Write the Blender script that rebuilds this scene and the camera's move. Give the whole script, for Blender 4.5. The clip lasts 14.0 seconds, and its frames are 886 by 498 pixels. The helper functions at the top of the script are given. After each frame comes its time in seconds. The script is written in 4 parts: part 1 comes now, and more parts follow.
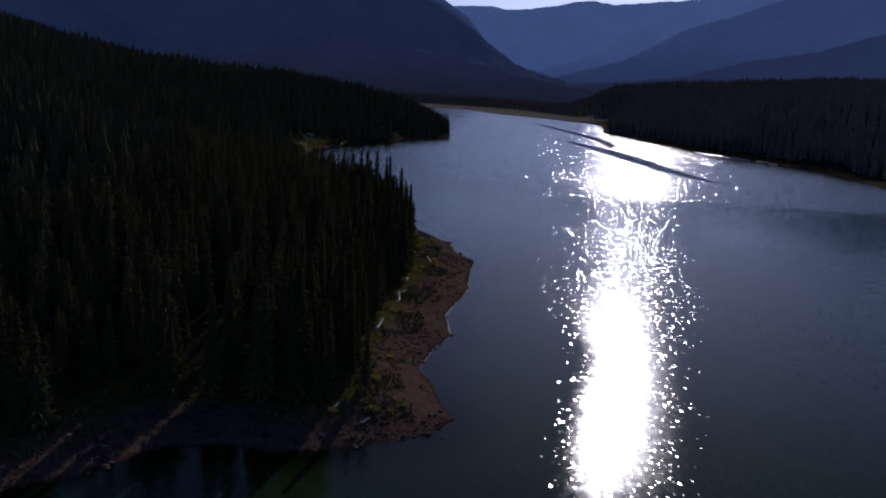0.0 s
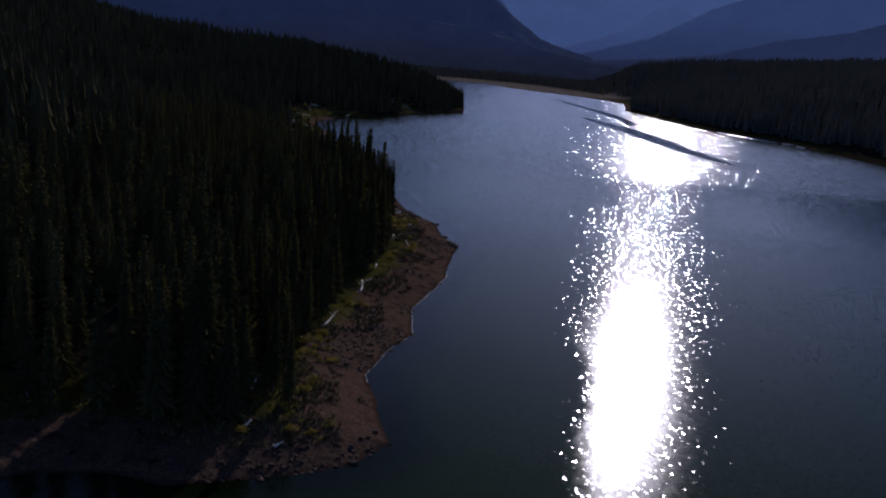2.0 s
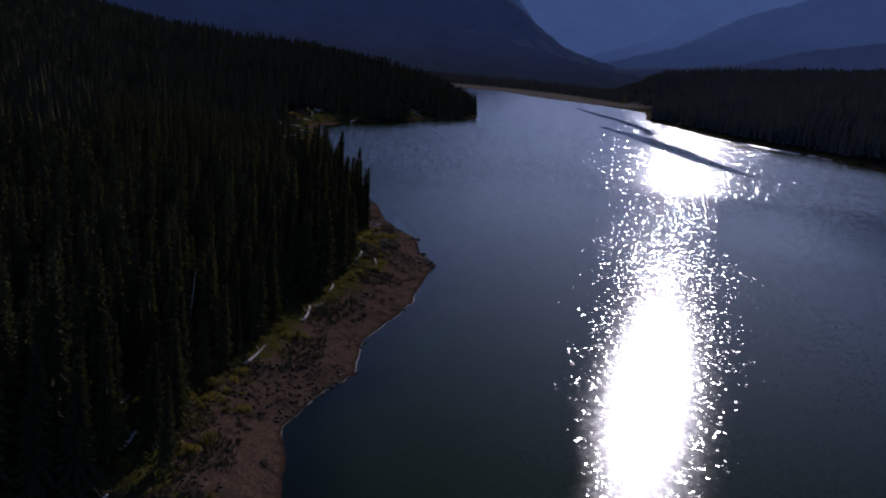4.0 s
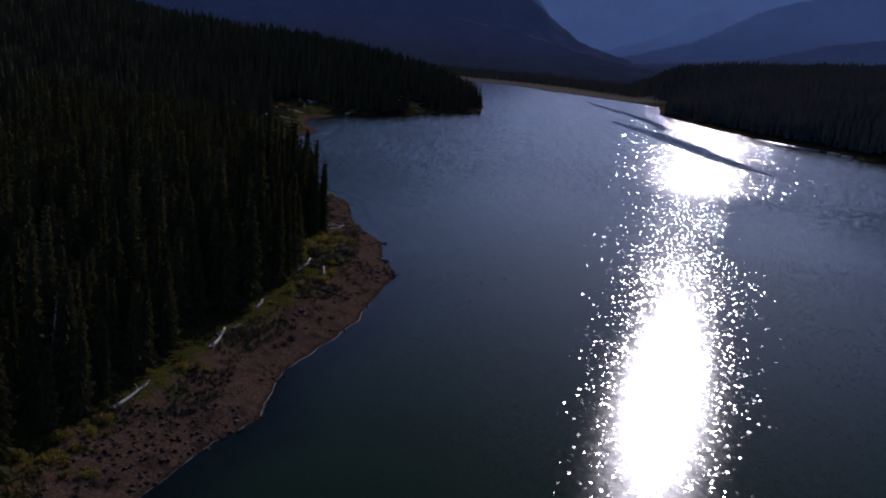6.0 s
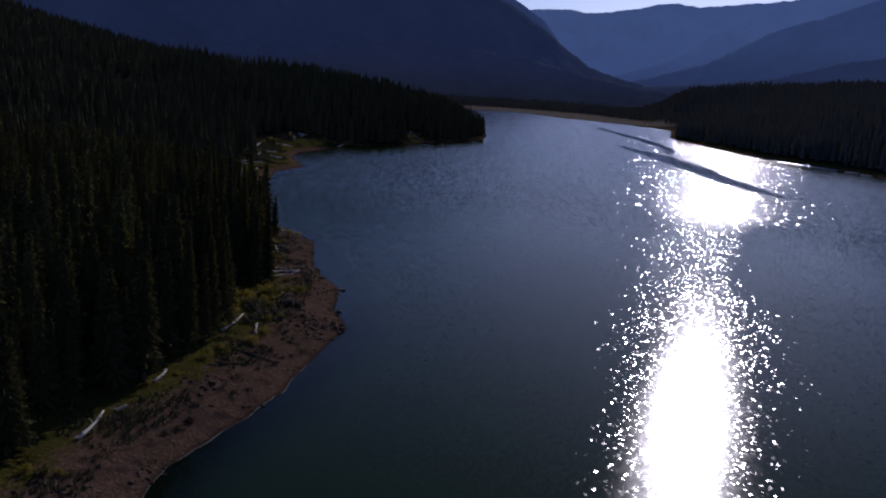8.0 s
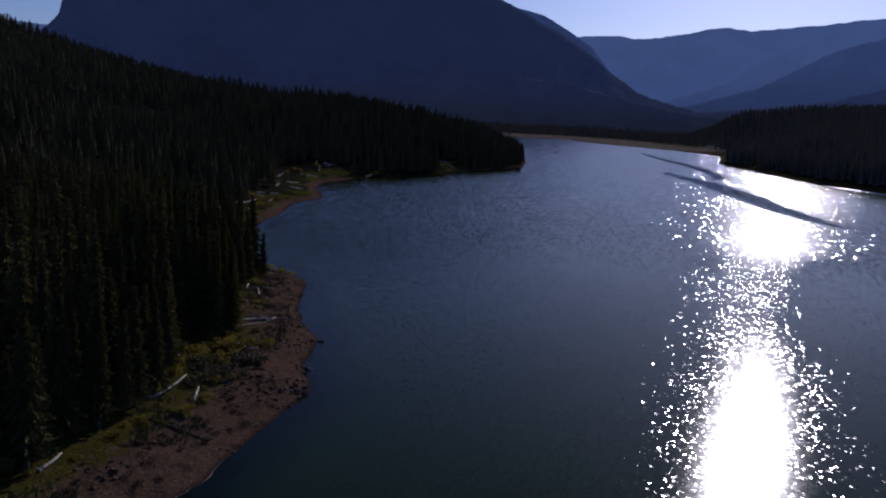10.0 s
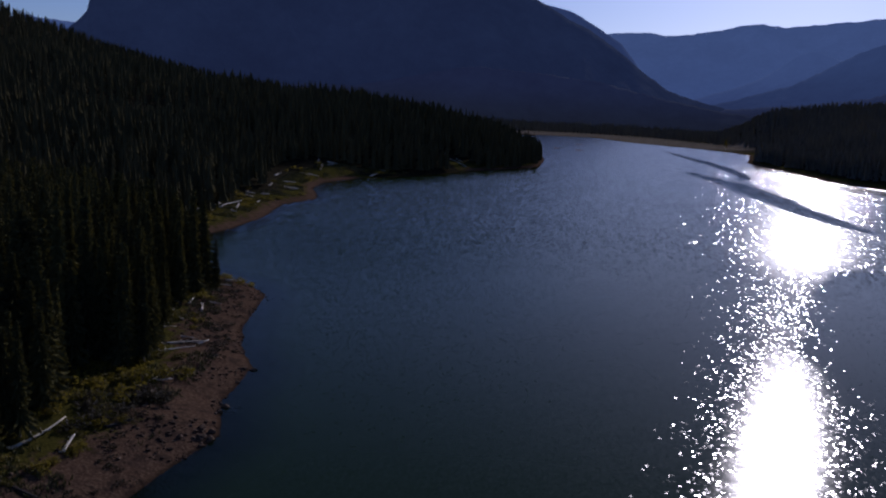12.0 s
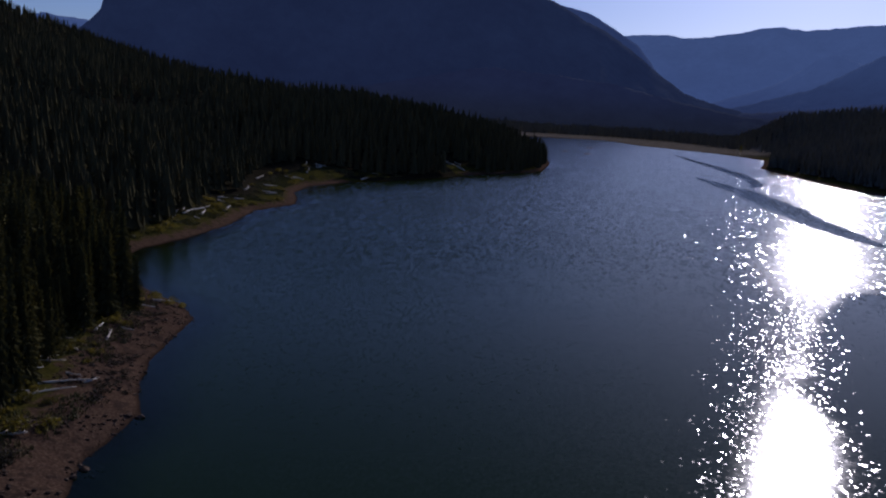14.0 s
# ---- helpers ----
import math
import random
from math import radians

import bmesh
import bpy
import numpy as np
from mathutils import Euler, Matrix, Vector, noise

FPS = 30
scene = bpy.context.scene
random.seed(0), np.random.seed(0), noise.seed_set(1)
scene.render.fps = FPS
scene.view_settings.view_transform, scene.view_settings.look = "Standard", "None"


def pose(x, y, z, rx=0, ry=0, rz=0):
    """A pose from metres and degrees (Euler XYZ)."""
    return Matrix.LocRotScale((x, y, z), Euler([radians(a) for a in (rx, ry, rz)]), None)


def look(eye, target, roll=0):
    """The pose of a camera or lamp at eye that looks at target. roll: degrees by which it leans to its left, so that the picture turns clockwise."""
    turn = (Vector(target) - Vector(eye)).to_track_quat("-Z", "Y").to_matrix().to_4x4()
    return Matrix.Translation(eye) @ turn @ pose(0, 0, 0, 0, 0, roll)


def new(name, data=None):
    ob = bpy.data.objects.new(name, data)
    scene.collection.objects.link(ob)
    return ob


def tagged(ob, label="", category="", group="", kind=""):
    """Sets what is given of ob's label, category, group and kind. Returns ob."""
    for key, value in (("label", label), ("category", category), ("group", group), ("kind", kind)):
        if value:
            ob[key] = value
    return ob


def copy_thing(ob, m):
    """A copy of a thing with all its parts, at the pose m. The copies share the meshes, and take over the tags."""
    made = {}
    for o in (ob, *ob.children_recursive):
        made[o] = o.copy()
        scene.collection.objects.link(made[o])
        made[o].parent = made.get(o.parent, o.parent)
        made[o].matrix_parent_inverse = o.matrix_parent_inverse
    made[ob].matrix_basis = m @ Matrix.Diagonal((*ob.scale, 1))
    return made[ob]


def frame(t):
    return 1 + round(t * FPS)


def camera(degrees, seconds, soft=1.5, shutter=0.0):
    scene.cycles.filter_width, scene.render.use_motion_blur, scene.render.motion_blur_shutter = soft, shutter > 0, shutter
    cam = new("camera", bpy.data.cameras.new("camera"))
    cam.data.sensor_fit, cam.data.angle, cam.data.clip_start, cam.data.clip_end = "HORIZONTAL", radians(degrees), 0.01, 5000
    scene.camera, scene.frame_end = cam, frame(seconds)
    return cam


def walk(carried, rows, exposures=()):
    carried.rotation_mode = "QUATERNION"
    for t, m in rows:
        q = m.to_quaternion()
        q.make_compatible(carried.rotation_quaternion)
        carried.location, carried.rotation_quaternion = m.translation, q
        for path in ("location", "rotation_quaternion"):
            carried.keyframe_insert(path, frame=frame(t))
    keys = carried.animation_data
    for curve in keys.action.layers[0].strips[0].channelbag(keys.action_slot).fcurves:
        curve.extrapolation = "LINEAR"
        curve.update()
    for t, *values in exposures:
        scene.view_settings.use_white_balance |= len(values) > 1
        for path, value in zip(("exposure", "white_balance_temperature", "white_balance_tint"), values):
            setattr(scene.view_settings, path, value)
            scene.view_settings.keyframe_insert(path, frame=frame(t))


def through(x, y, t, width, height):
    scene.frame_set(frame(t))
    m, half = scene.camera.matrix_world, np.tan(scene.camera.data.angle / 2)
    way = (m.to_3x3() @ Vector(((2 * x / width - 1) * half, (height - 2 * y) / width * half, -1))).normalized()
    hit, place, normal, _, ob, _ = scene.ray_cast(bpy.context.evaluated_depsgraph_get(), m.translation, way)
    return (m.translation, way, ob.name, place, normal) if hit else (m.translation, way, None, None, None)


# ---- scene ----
cam = camera(54.0, 14.0, soft=2.1)
EXPOSURE = -1.25
PATH = [
    (0, (21.952, 8.552, 46.379), (21.885, 10.514, 45.997), 3.8),
    (0.5, (24.079, 13.681, 46.027), (23.998, 15.638, 45.623), 4.5),
    (1, (26.346, 19.24, 45.571), (26.254, 21.191, 45.14), 4.7),
    (1.5, (28.667, 24.558, 45.302), (28.565, 26.506, 44.862), 4.8),
    (2, (30.714, 29.626, 44.958), (30.601, 31.574, 44.517), 5.0),
    (2.5, (33.099, 35.126, 44.555), (32.97, 37.074, 44.121), 5.1),
    (3, (35.267, 40.492, 44.183), (35.123, 42.441, 43.757), 5.3),
    (5.5, (45.086, 70.021, 42.091), (44.891, 71.964, 41.656), 5.6),
    (6, (46.858, 76.425, 41.535), (46.657, 78.365, 41.093), 5.7),
    (6.5, (48.621, 83.055, 41.006), (48.415, 84.993, 40.56), 5.5),
    (7, (50.454, 88.411, 40.841), (50.24, 90.352, 40.41), 5.0),
    (7.5, (52.284, 94.359, 40.591), (52.056, 96.304, 40.182), 4.1),
    (8, (54.329, 99.907, 40.387), (54.079, 101.854, 40.008), 3.9),
    (8.5, (56.009, 105.171, 40.165), (55.743, 107.12, 39.804), 3.6),
    (9, (57.862, 111.589, 40.087), (57.561, 113.536, 39.743), 3.1),
    (9.2, (58.395, 113.84, 40.015), (58.078, 115.785, 39.678), 3.1),
    (11.3, (65.091, 137.913, 39.134), (64.679, 139.844, 38.816), 3.0),
    (11.5, (65.658, 139.975, 39.197), (65.245, 141.905, 38.874), 3.1),
    (12, (67.688, 145.125, 39.43), (67.253, 147.049, 39.099), 3.1),
    (12.5, (69.027, 150.64, 39.579), (68.584, 152.561, 39.243), 3.3),
    (13, (70.602, 156.371, 39.684), (70.164, 158.293, 39.35), 3.4),
    (13.5, (72.314, 161.976, 39.855), (71.862, 163.895, 39.524), 3.7),
    (14, (74.181, 167.322, 40.161), (73.71, 169.237, 39.83), 3.6),
]
walk(cam, [(t, look(eye, target, roll)) for t, eye, target, roll in PATH], [(0, EXPOSURE, 5600, 25), (14, EXPOSURE, 5600, 25)])


# ---- world and light ----
SUN_AZ, SUN_EL = 10.0, 21.8          # degrees to the right of +y, and above the horizon

world = bpy.data.worlds.new("sky")
scene.world = world
world.use_nodes = True
wn, wl = world.node_tree.nodes, world.node_tree.links
wn.clear()
sky = wn.new("ShaderNodeTexSky")
sky.sky_type = "NISHITA"
sky.sun_disc = False
sky.sun_elevation, sky.sun_rotation = radians(SUN_EL), radians(SUN_AZ)
sky.altitude, sky.air_density, sky.dust_density, sky.ozone_density = 2000, 1.0, 2.5, 1.5
wbg, wout = wn.new("ShaderNodeBackground"), wn.new("ShaderNodeOutputWorld")
wbg.inputs["Strength"].default_value = 0.101
blue = wn.new("ShaderNodeMix")                           # thin mountain air: a deeper blue
blue.data_type, blue.blend_type = "RGBA", "MULTIPLY"
blue.inputs[0].default_value = 1.0
wl.new(sky.outputs["Color"], blue.inputs[6])
blue.inputs[7].default_value = (0.82, 0.96, 1.27, 1)
wl.new(blue.outputs[2], wbg.inputs["Color"])
wl.new(wbg.outputs["Background"], wout.inputs["Surface"])

sun_data = bpy.data.lights.new("sun", "SUN")
sun_data.energy, sun_data.angle, sun_data.color = 5.0, radians(0.53), (1.0, 0.93, 0.84)
sun = new("sun", sun_data)
sun_way = Vector((math.sin(radians(SUN_AZ)) * math.cos(radians(SUN_EL)), math.cos(radians(SUN_AZ)) * math.cos(radians(SUN_EL)), math.sin(radians(SUN_EL))))
sun.matrix_world = look((200, 900, 500), Vector((200, 900, 500)) - sun_way)


# ---- small helpers ----
class Mat:
    """A node material with short calls for its nodes."""

    def __init__(self, name):
        self.m = bpy.data.materials.new(name)
        self.m.use_nodes = True
        self.t = self.m.node_tree
        self.t.nodes.clear()
        self.out = self.node("ShaderNodeOutputMaterial")

    def node(self, kind, **props):
        n = self.t.nodes.new(kind)
        for k, v in props.items():
            setattr(n, k, v)
        return n

    def put(self, socket, value):
        if isinstance(value, bpy.types.NodeSocket):
            self.t.links.new(value, socket)
        elif isinstance(value, (tuple, list)) and len(value) == 3 and socket.type == "RGBA":
            socket.default_value = (*value, 1)
        else:
            socket.default_value = value

    def pos(self):
        return self.node("ShaderNodeNewGeometry").outputs["Position"]

    def attr(self, name):
        return self.node("ShaderNodeAttribute", attribute_name=name).outputs["Fac"]

    def noise(self, vec, scale, detail=3.0, rough=0.55, out="Fac"):
        n = self.node("ShaderNodeTexNoise")
        self.put(n.inputs["Vector"], vec)
        n.inputs["Scale"].default_value, n.inputs["Detail"].default_value, n.inputs["Roughness"].default_value = scale, detail, rough
        return n.outputs[out]

    def scaled(self, vec, x, y, z):
        n = self.node("ShaderNodeMapping")
        self.put(n.inputs["Vector"], vec)
        n.inputs["Scale"].default_value = (x, y, z)
        return n.outputs["Vector"]

    def ramp(self, fac, *stops):
        n = self.node("ShaderNodeValToRGB")
        e = n.color_ramp.elements
        while len(e) < len(stops):
            e.new(0.5)
        for el, (p, c) in zip(e, stops):
            el.position, el.color = p, (*c, 1) if isinstance(c, tuple) else (c, c, c, 1)
        self.put(n.inputs["Fac"], fac)
        return n.outputs["Color"]

    def mix(self, fac, a, b, blend="MIX"):
        n = self.node("ShaderNodeMix", data_type="RGBA", blend_type=blend)
        self.put(n.inputs[0], fac)
        self.put(n.inputs[6], a)
        self.put(n.inputs[7], b)
        return n.outputs[2]

    def math(self, op, a, b=0.0, c=0.0):
        n = self.node("ShaderNodeMath", operation=op)
        for s, v in zip(n.inputs, (a, b, c)):
            self.put(s, v)
        return n.outputs[0]

    def range(self, v, lo, hi, a=0.0, b=1.0):
        n = self.node("ShaderNodeMapRange", interpolation_type="SMOOTHSTEP")
        for s, x in zip(n.inputs, (v, lo, hi, a, b)):
            self.put(s, x)
        return n.outputs[0]

    def bump(self, height, strength, distance):
        n = self.node("ShaderNodeBump")
        self.put(n.inputs["Height"], height)
        n.inputs["Strength"].default_value, n.inputs["Distance"].default_value = strength, distance
        return n.outputs["Normal"]

    def principled(self, color, rough=0.8, normal=None, spec=0.3):
        n = self.node("ShaderNodeBsdfPrincipled")
        self.put(n.inputs["Base Color"], color)
        self.put(n.inputs["Roughness"], rough)
        n.inputs["Specular IOR Level"].default_value = spec
        if normal is not None:
            self.put(n.inputs["Normal"], normal)
        return n.outputs[0]

    def done(self, shader):
        self.t.links.new(shader, self.out.inputs["Surface"])
        return self.m


def raw_mesh(name, verts, tris, mat=None, smooth=False, attrs=()):
    """A mesh from numpy arrays of vertices and triangles (or quads)."""
    verts, tris = np.asarray(verts, np.float32), np.asarray(tris, np.int32)
    me = bpy.data.meshes.new(name)
    k = tris.shape[1]
    me.vertices.add(len(verts))
    me.vertices.foreach_set("co", verts.ravel())
    me.loops.add(tris.size)
    me.loops.foreach_set("vertex_index", tris.ravel())
    me.polygons.add(len(tris))
    me.polygons.foreach_set("loop_start", np.arange(len(tris), dtype=np.int32) * k)
    me.polygons.foreach_set("loop_total", np.full(len(tris), k, np.int32))
    me.polygons.foreach_set("use_smooth", np.full(len(tris), smooth))
    for key, values in attrs:
        a = me.attributes.new(key, "FLOAT", "POINT")
        a.data.foreach_set("value", np.asarray(values, np.float32))
    me.update(calc_edges=True)
    me.validate()
    if mat:
        me.materials.append(mat)
    return me


def part(name, data, parent, label=""):
    ob = new(name, data)
    ob.parent = parent
    if label:
        ob["label"] = label
    return ob


def fbm(x, y, seed=0, octaves=4):
    """Smooth value noise on arrays, about -1 to 1."""
    out, amp, total = 0.0, 1.0, 0.0
    for o in range(octaves):
        xi, yi = np.floor(x).astype(np.int64), np.floor(y).astype(np.int64)
        fx, fy = x - xi, y - yi
        fx, fy = fx * fx * (3 - 2 * fx), fy * fy * (3 - 2 * fy)

        def h(a, b):
            n = (a * 374761393 + b * 668265263 + (seed + o) * 974634777) & 0x7FFFFFFF
            n = ((n ^ (n >> 13)) * 1274126177) & 0x7FFFFFFF
            return ((n ^ (n >> 16)) & 0xFFFF) / 32767.5 - 1

        v = (h(xi, yi) * (1 - fx) + h(xi + 1, yi) * fx) * (1 - fy) + (h(xi, yi + 1) * (1 - fx) + h(xi + 1, yi + 1) * fx) * fy
        out, total, amp = out + amp * v, total + amp, amp * 0.5
        x, y = x * 2.03 + 17.1, y * 2.03 - 9.7
    return out / total


def step(v, lo, hi):
    s = np.clip((v - lo) / (hi - lo), 0, 1)
    return s * s * (3 - 2 * s)


# ---- the plan: the lake's outline, metres ----
LEFT_SHORE = [(-300, -900), (-260, -400), (-190, -100), (-118, 10), (-58, 70), (-27, 93), (-20, 98.5), (-14, 107), (-7, 109), (0, 108),
    (8, 111), (14, 114), (18, 117), (21, 123), (19, 130), (17, 137), (15, 143.5), (16, 153.5), (19.5, 163.5), (18, 173), (17.5, 179),
    (20, 190), (21.8, 202), (21.5, 215), (22.5, 233), (17, 243.5), (16, 252), (14.5, 258), (9, 266), (4, 277), (0, 289), (-3, 301),
    (-11, 310), (-20, 315), (-32, 324), (-44, 338), (-49, 355), (-48, 373), (-50, 401), (-56, 425), (-59, 437), (-55.5, 462), (-61, 477),
    (-71, 497), (-77, 526)]
HEAD_SHORE = [(-70, 560), (-53, 592), (-39, 630), (-33, 662), (-25, 676), (-6, 720), (-3, 740), (-8, 820), (-18, 880), (-40, 960), (-90, 1080), (-170, 1220),
    (-150, 1370), (-110, 1430), (-60, 1462), (-10, 1480), (10, 1430), (45, 1350), (85, 1310), (125, 1270), (165, 1215)]
RIGHT_SHORE = [(178, 1160), (168, 1060), (157, 985), (174, 891), (190, 800), (212, 738), (238, 688), (256, 622), (266, 545), (290, 400),
    (345, 200), (400, 0), (420, -400), (200, -900)]
SHORE = np.array(LEFT_SHORE + HEAD_SHORE + RIGHT_SHORE, float)


def inland(x, y):
    """How far a place lies inland of the waterline; negative in the lake."""
    best, inside = np.full(np.shape(x), 1e9), np.zeros(np.shape(x), bool)
    for (ax, ay), (bx, by) in zip(SHORE, np.roll(SHORE, -1, axis=0)):
        dx, dy = bx - ax, by - ay
        u = np.clip(((x - ax) * dx + (y - ay) * dy) / (dx * dx + dy * dy), 0, 1)
        best = np.minimum(best, np.hypot(x - ax - u * dx, y - ay - u * dy))
        if ay != by:
            inside ^= ((ay > y) != (by > y)) & (x < dx * (y - ay) / dy + ax)
    near = np.exp(-(best / 30) ** 2)
    return np.where(inside, -best, best) + near * (0.5 * fbm(x / 4.5, y / 4.5, 3, 3) + 0.1 * fbm(x * 0.9, y * 0.9, 5, 2))


def hill(x, y, cx, cy, rx, ry, h):
    return h * np.exp(-((x - cx) / rx) ** 2 - ((y - cy) / ry) ** 2)


def ground_height(x, y, d):
    """Height of the ground; the water stands at zero."""
    left = step(-x, -150, 60)
    flat = step(y, 1150, 1300) * step(-x, -250, -170)          # the meadow at the lake's head
    rise = 3.0 * (1 - np.exp(-np.maximum(d, 0) / 13.0)) * 1.15
    back = np.maximum(d - 14, 0)
    up_left = 135 * (1 - np.exp(-back * 0.22 / 135))
    up_right = 120 * (1 - np.exp(-back * 0.24 / 120))
    land = rise + left * up_left + (1 - left) * up_right
    land += hill(x, y, -88, 755, 70, 110, 9) * step(d, 5, 40)
    land += (hill(x, y, -86, 556, 15, 30, 3.6) + hill(x, y, -52, 658, 20, 26, 2.8)) * step(d, 3, 11)          # open bluffs above the cove
    land += hill(x, y, -590, 850, 85, 200, 31) - hill(x, y, -335, 920, 130, 210, 11)
    land += step(d, 10, 60) * 3.5 * fbm(x / 55, y / 55, 11, 3)
    land += step(d, 0.5, 8) * 0.25 * fbm(x / 3.1, y / 3.1, 21, 3)
    land *= 1 - 0.85 * step(y, 1450, 1900)
    low = 0.25 + 0.006 * np.maximum(d, 0) + 0.3 * step(d, 0, 30)
    land = land * (1 - flat) + low * flat
    bed = np.maximum(d * 0.22, -9)
    return np.where(d > 0, np.maximum(land, 0.02 * np.minimum(d, 5)), bed)


def on_ground(x, y):
    x, y = np.atleast_1d(np.asarray(x, float)), np.atleast_1d(np.asarray(y, float))
    return ground_height(x, y, inland(x, y))


def spaced(*spans):
    """Grid lines: runs of (from, to, step)."""
    out = [np.arange(a, b, s) for a, b, s in spans]
    return np.concatenate(out + [[spans[-1][1]]])


def grid(xs, ys):
    gx, gy = np.meshgrid(xs, ys)
    n, m = len(ys), len(xs)
    i = (np.arange(n - 1)[:, None] * m + np.arange(m - 1)[None]).ravel()
    return gx.ravel(), gy.ravel(), np.stack([i, i + 1, i + m + 1, i + m], 1)


# ---- materials ----
def foliage_material(name, own, dark, light, through=0.2, wax=0.0):
    m = Mat(name)
    tint = m.attr("tint") if own else m.node("ShaderNodeObjectInfo").outputs["Random"]
    p = m.pos()
    grain, patch = m.noise(p, 2.2, 3.0), m.noise(p, 0.06, 2.0)
    v = m.math("ADD", m.math("MULTIPLY_ADD", tint, 0.5, m.math("MULTIPLY", grain, 0.35)), m.math("MULTIPLY", m.math("SUBTRACT", patch, 0.5), 0.8))
    col = m.ramp(v, (0.1, dark), (0.8, light), (1.0, (light[0] * 1.45, light[1] * 1.1, light[2])))
    d = m.principled(col, 0.65 if wax else 1.0, None, wax)
    t = m.node("ShaderNodeBsdfTranslucent")
    m.put(t.inputs["Color"], m.mix(1.0, col, (1.2, 1.1, 0.5), "MULTIPLY"))
    mix = m.node("ShaderNodeMixShader")
    mix.inputs[0].default_value = through
    m.t.links.new(d, mix.inputs[1])
    m.t.links.new(t.outputs[0], mix.inputs[2])
    return m.done(mix.outputs[0])


NEEDLES = foliage_material("conifer needles", False, (0.053, 0.051, 0.024), (0.128, 0.113, 0.042), 0.18)
# far trees: the veil of distance haze is put into a paler base colour
NEEDLES_HAZED = foliage_material("hazed far forest needles", True, (0.13, 0.13, 0.12), (0.22, 0.205, 0.17), 0.5, 0.15)
NEEDLES_HILL = foliage_material("hillside needles", True, (0.066, 0.061, 0.032), (0.130, 0.110, 0.052), 0.22)
NEEDLES_FOREST = foliage_material("forest needles", True, (0.062, 0.059, 0.027), (0.132, 0.116, 0.044), 0.18)


def bark_material():
    m = Mat("bark")
    p = m.scaled(m.pos(), 6, 6, 1.2)
    n = m.noise(p, 1.5, 5)
    return m.done(m.principled(m.ramp(n, (0.3, (0.05, 0.04, 0.032)), (0.7, (0.17, 0.14, 0.115))), 0.9, m.bump(n, 0.6, 0.05)))


BARK = bark_material()


def ground_material():
    m = Mat("shore ground")
    p, d = m.pos(), m.attr("inland")
    fine, mid, wide = m.noise(p, 3.0, 5), m.noise(p, 0.55, 4), m.noise(p, 0.09, 3)
    gravel = m.ramp(fine, (0.25, (0.050, 0.031, 0.022)), (0.5, (0.092, 0.056, 0.035)), (0.78, (0.175, 0.115, 0.075)))
    gravel = m.mix(m.range(mid, 0.54, 0.66, 0.0, 0.75), gravel, (0.036, 0.025, 0.019))
    gravel = m.mix(m.range(m.noise(p, 0.22, 4), 0.52, 0.7, 0.0, 0.7), gravel, (0.052, 0.034, 0.026))
    grass = m.ramp(fine, (0.3, (0.022, 0.024, 0.006)), (0.7, (0.095, 0.08, 0.018)))
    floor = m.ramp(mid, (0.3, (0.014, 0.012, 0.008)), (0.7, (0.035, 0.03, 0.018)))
    sep = m.node("ShaderNodeSeparateXYZ")
    m.put(sep.inputs[0], p)
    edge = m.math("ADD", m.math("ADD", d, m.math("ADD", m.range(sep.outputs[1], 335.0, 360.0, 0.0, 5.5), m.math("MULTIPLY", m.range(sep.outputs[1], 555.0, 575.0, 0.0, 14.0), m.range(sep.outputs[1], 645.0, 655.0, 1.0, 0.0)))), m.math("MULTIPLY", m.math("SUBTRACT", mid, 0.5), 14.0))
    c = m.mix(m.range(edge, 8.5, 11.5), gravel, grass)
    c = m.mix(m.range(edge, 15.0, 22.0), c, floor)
    wet = m.range(d, 0.0, 0.9)
    c = m.mix(wet, m.mix(1.0, c, (0.5, 0.5, 0.5), "MULTIPLY"), c)
    # tan grass on the flat at the lake's head
    xyz = m.node("ShaderNodeSeparateXYZ")
    m.put(xyz.inputs[0], p)
    head = m.math("MULTIPLY", m.range(xyz.outputs[1], 1180.0, 1300.0), m.math("MULTIPLY", m.range(d, 2.0, 12.0), m.range(d, 190.0, 150.0)))
    tan = m.ramp(wide, (0.3, (0.11, 0.09, 0.065)), (0.7, (0.20, 0.165, 0.12)))
    c = m.mix(head, c, tan)
    h = m.math("ADD", fine, m.math("MULTIPLY", mid, 2.0))
    return m.done(m.principled(c, 0.92, m.bump(h, 0.6, 0.2), 0.0))


GROUND = ground_material()
WAVE_SLOPE, BROAD = 0.84, 0.180
NEAR_TILT, FAR_TILT = 0.128, 0.170


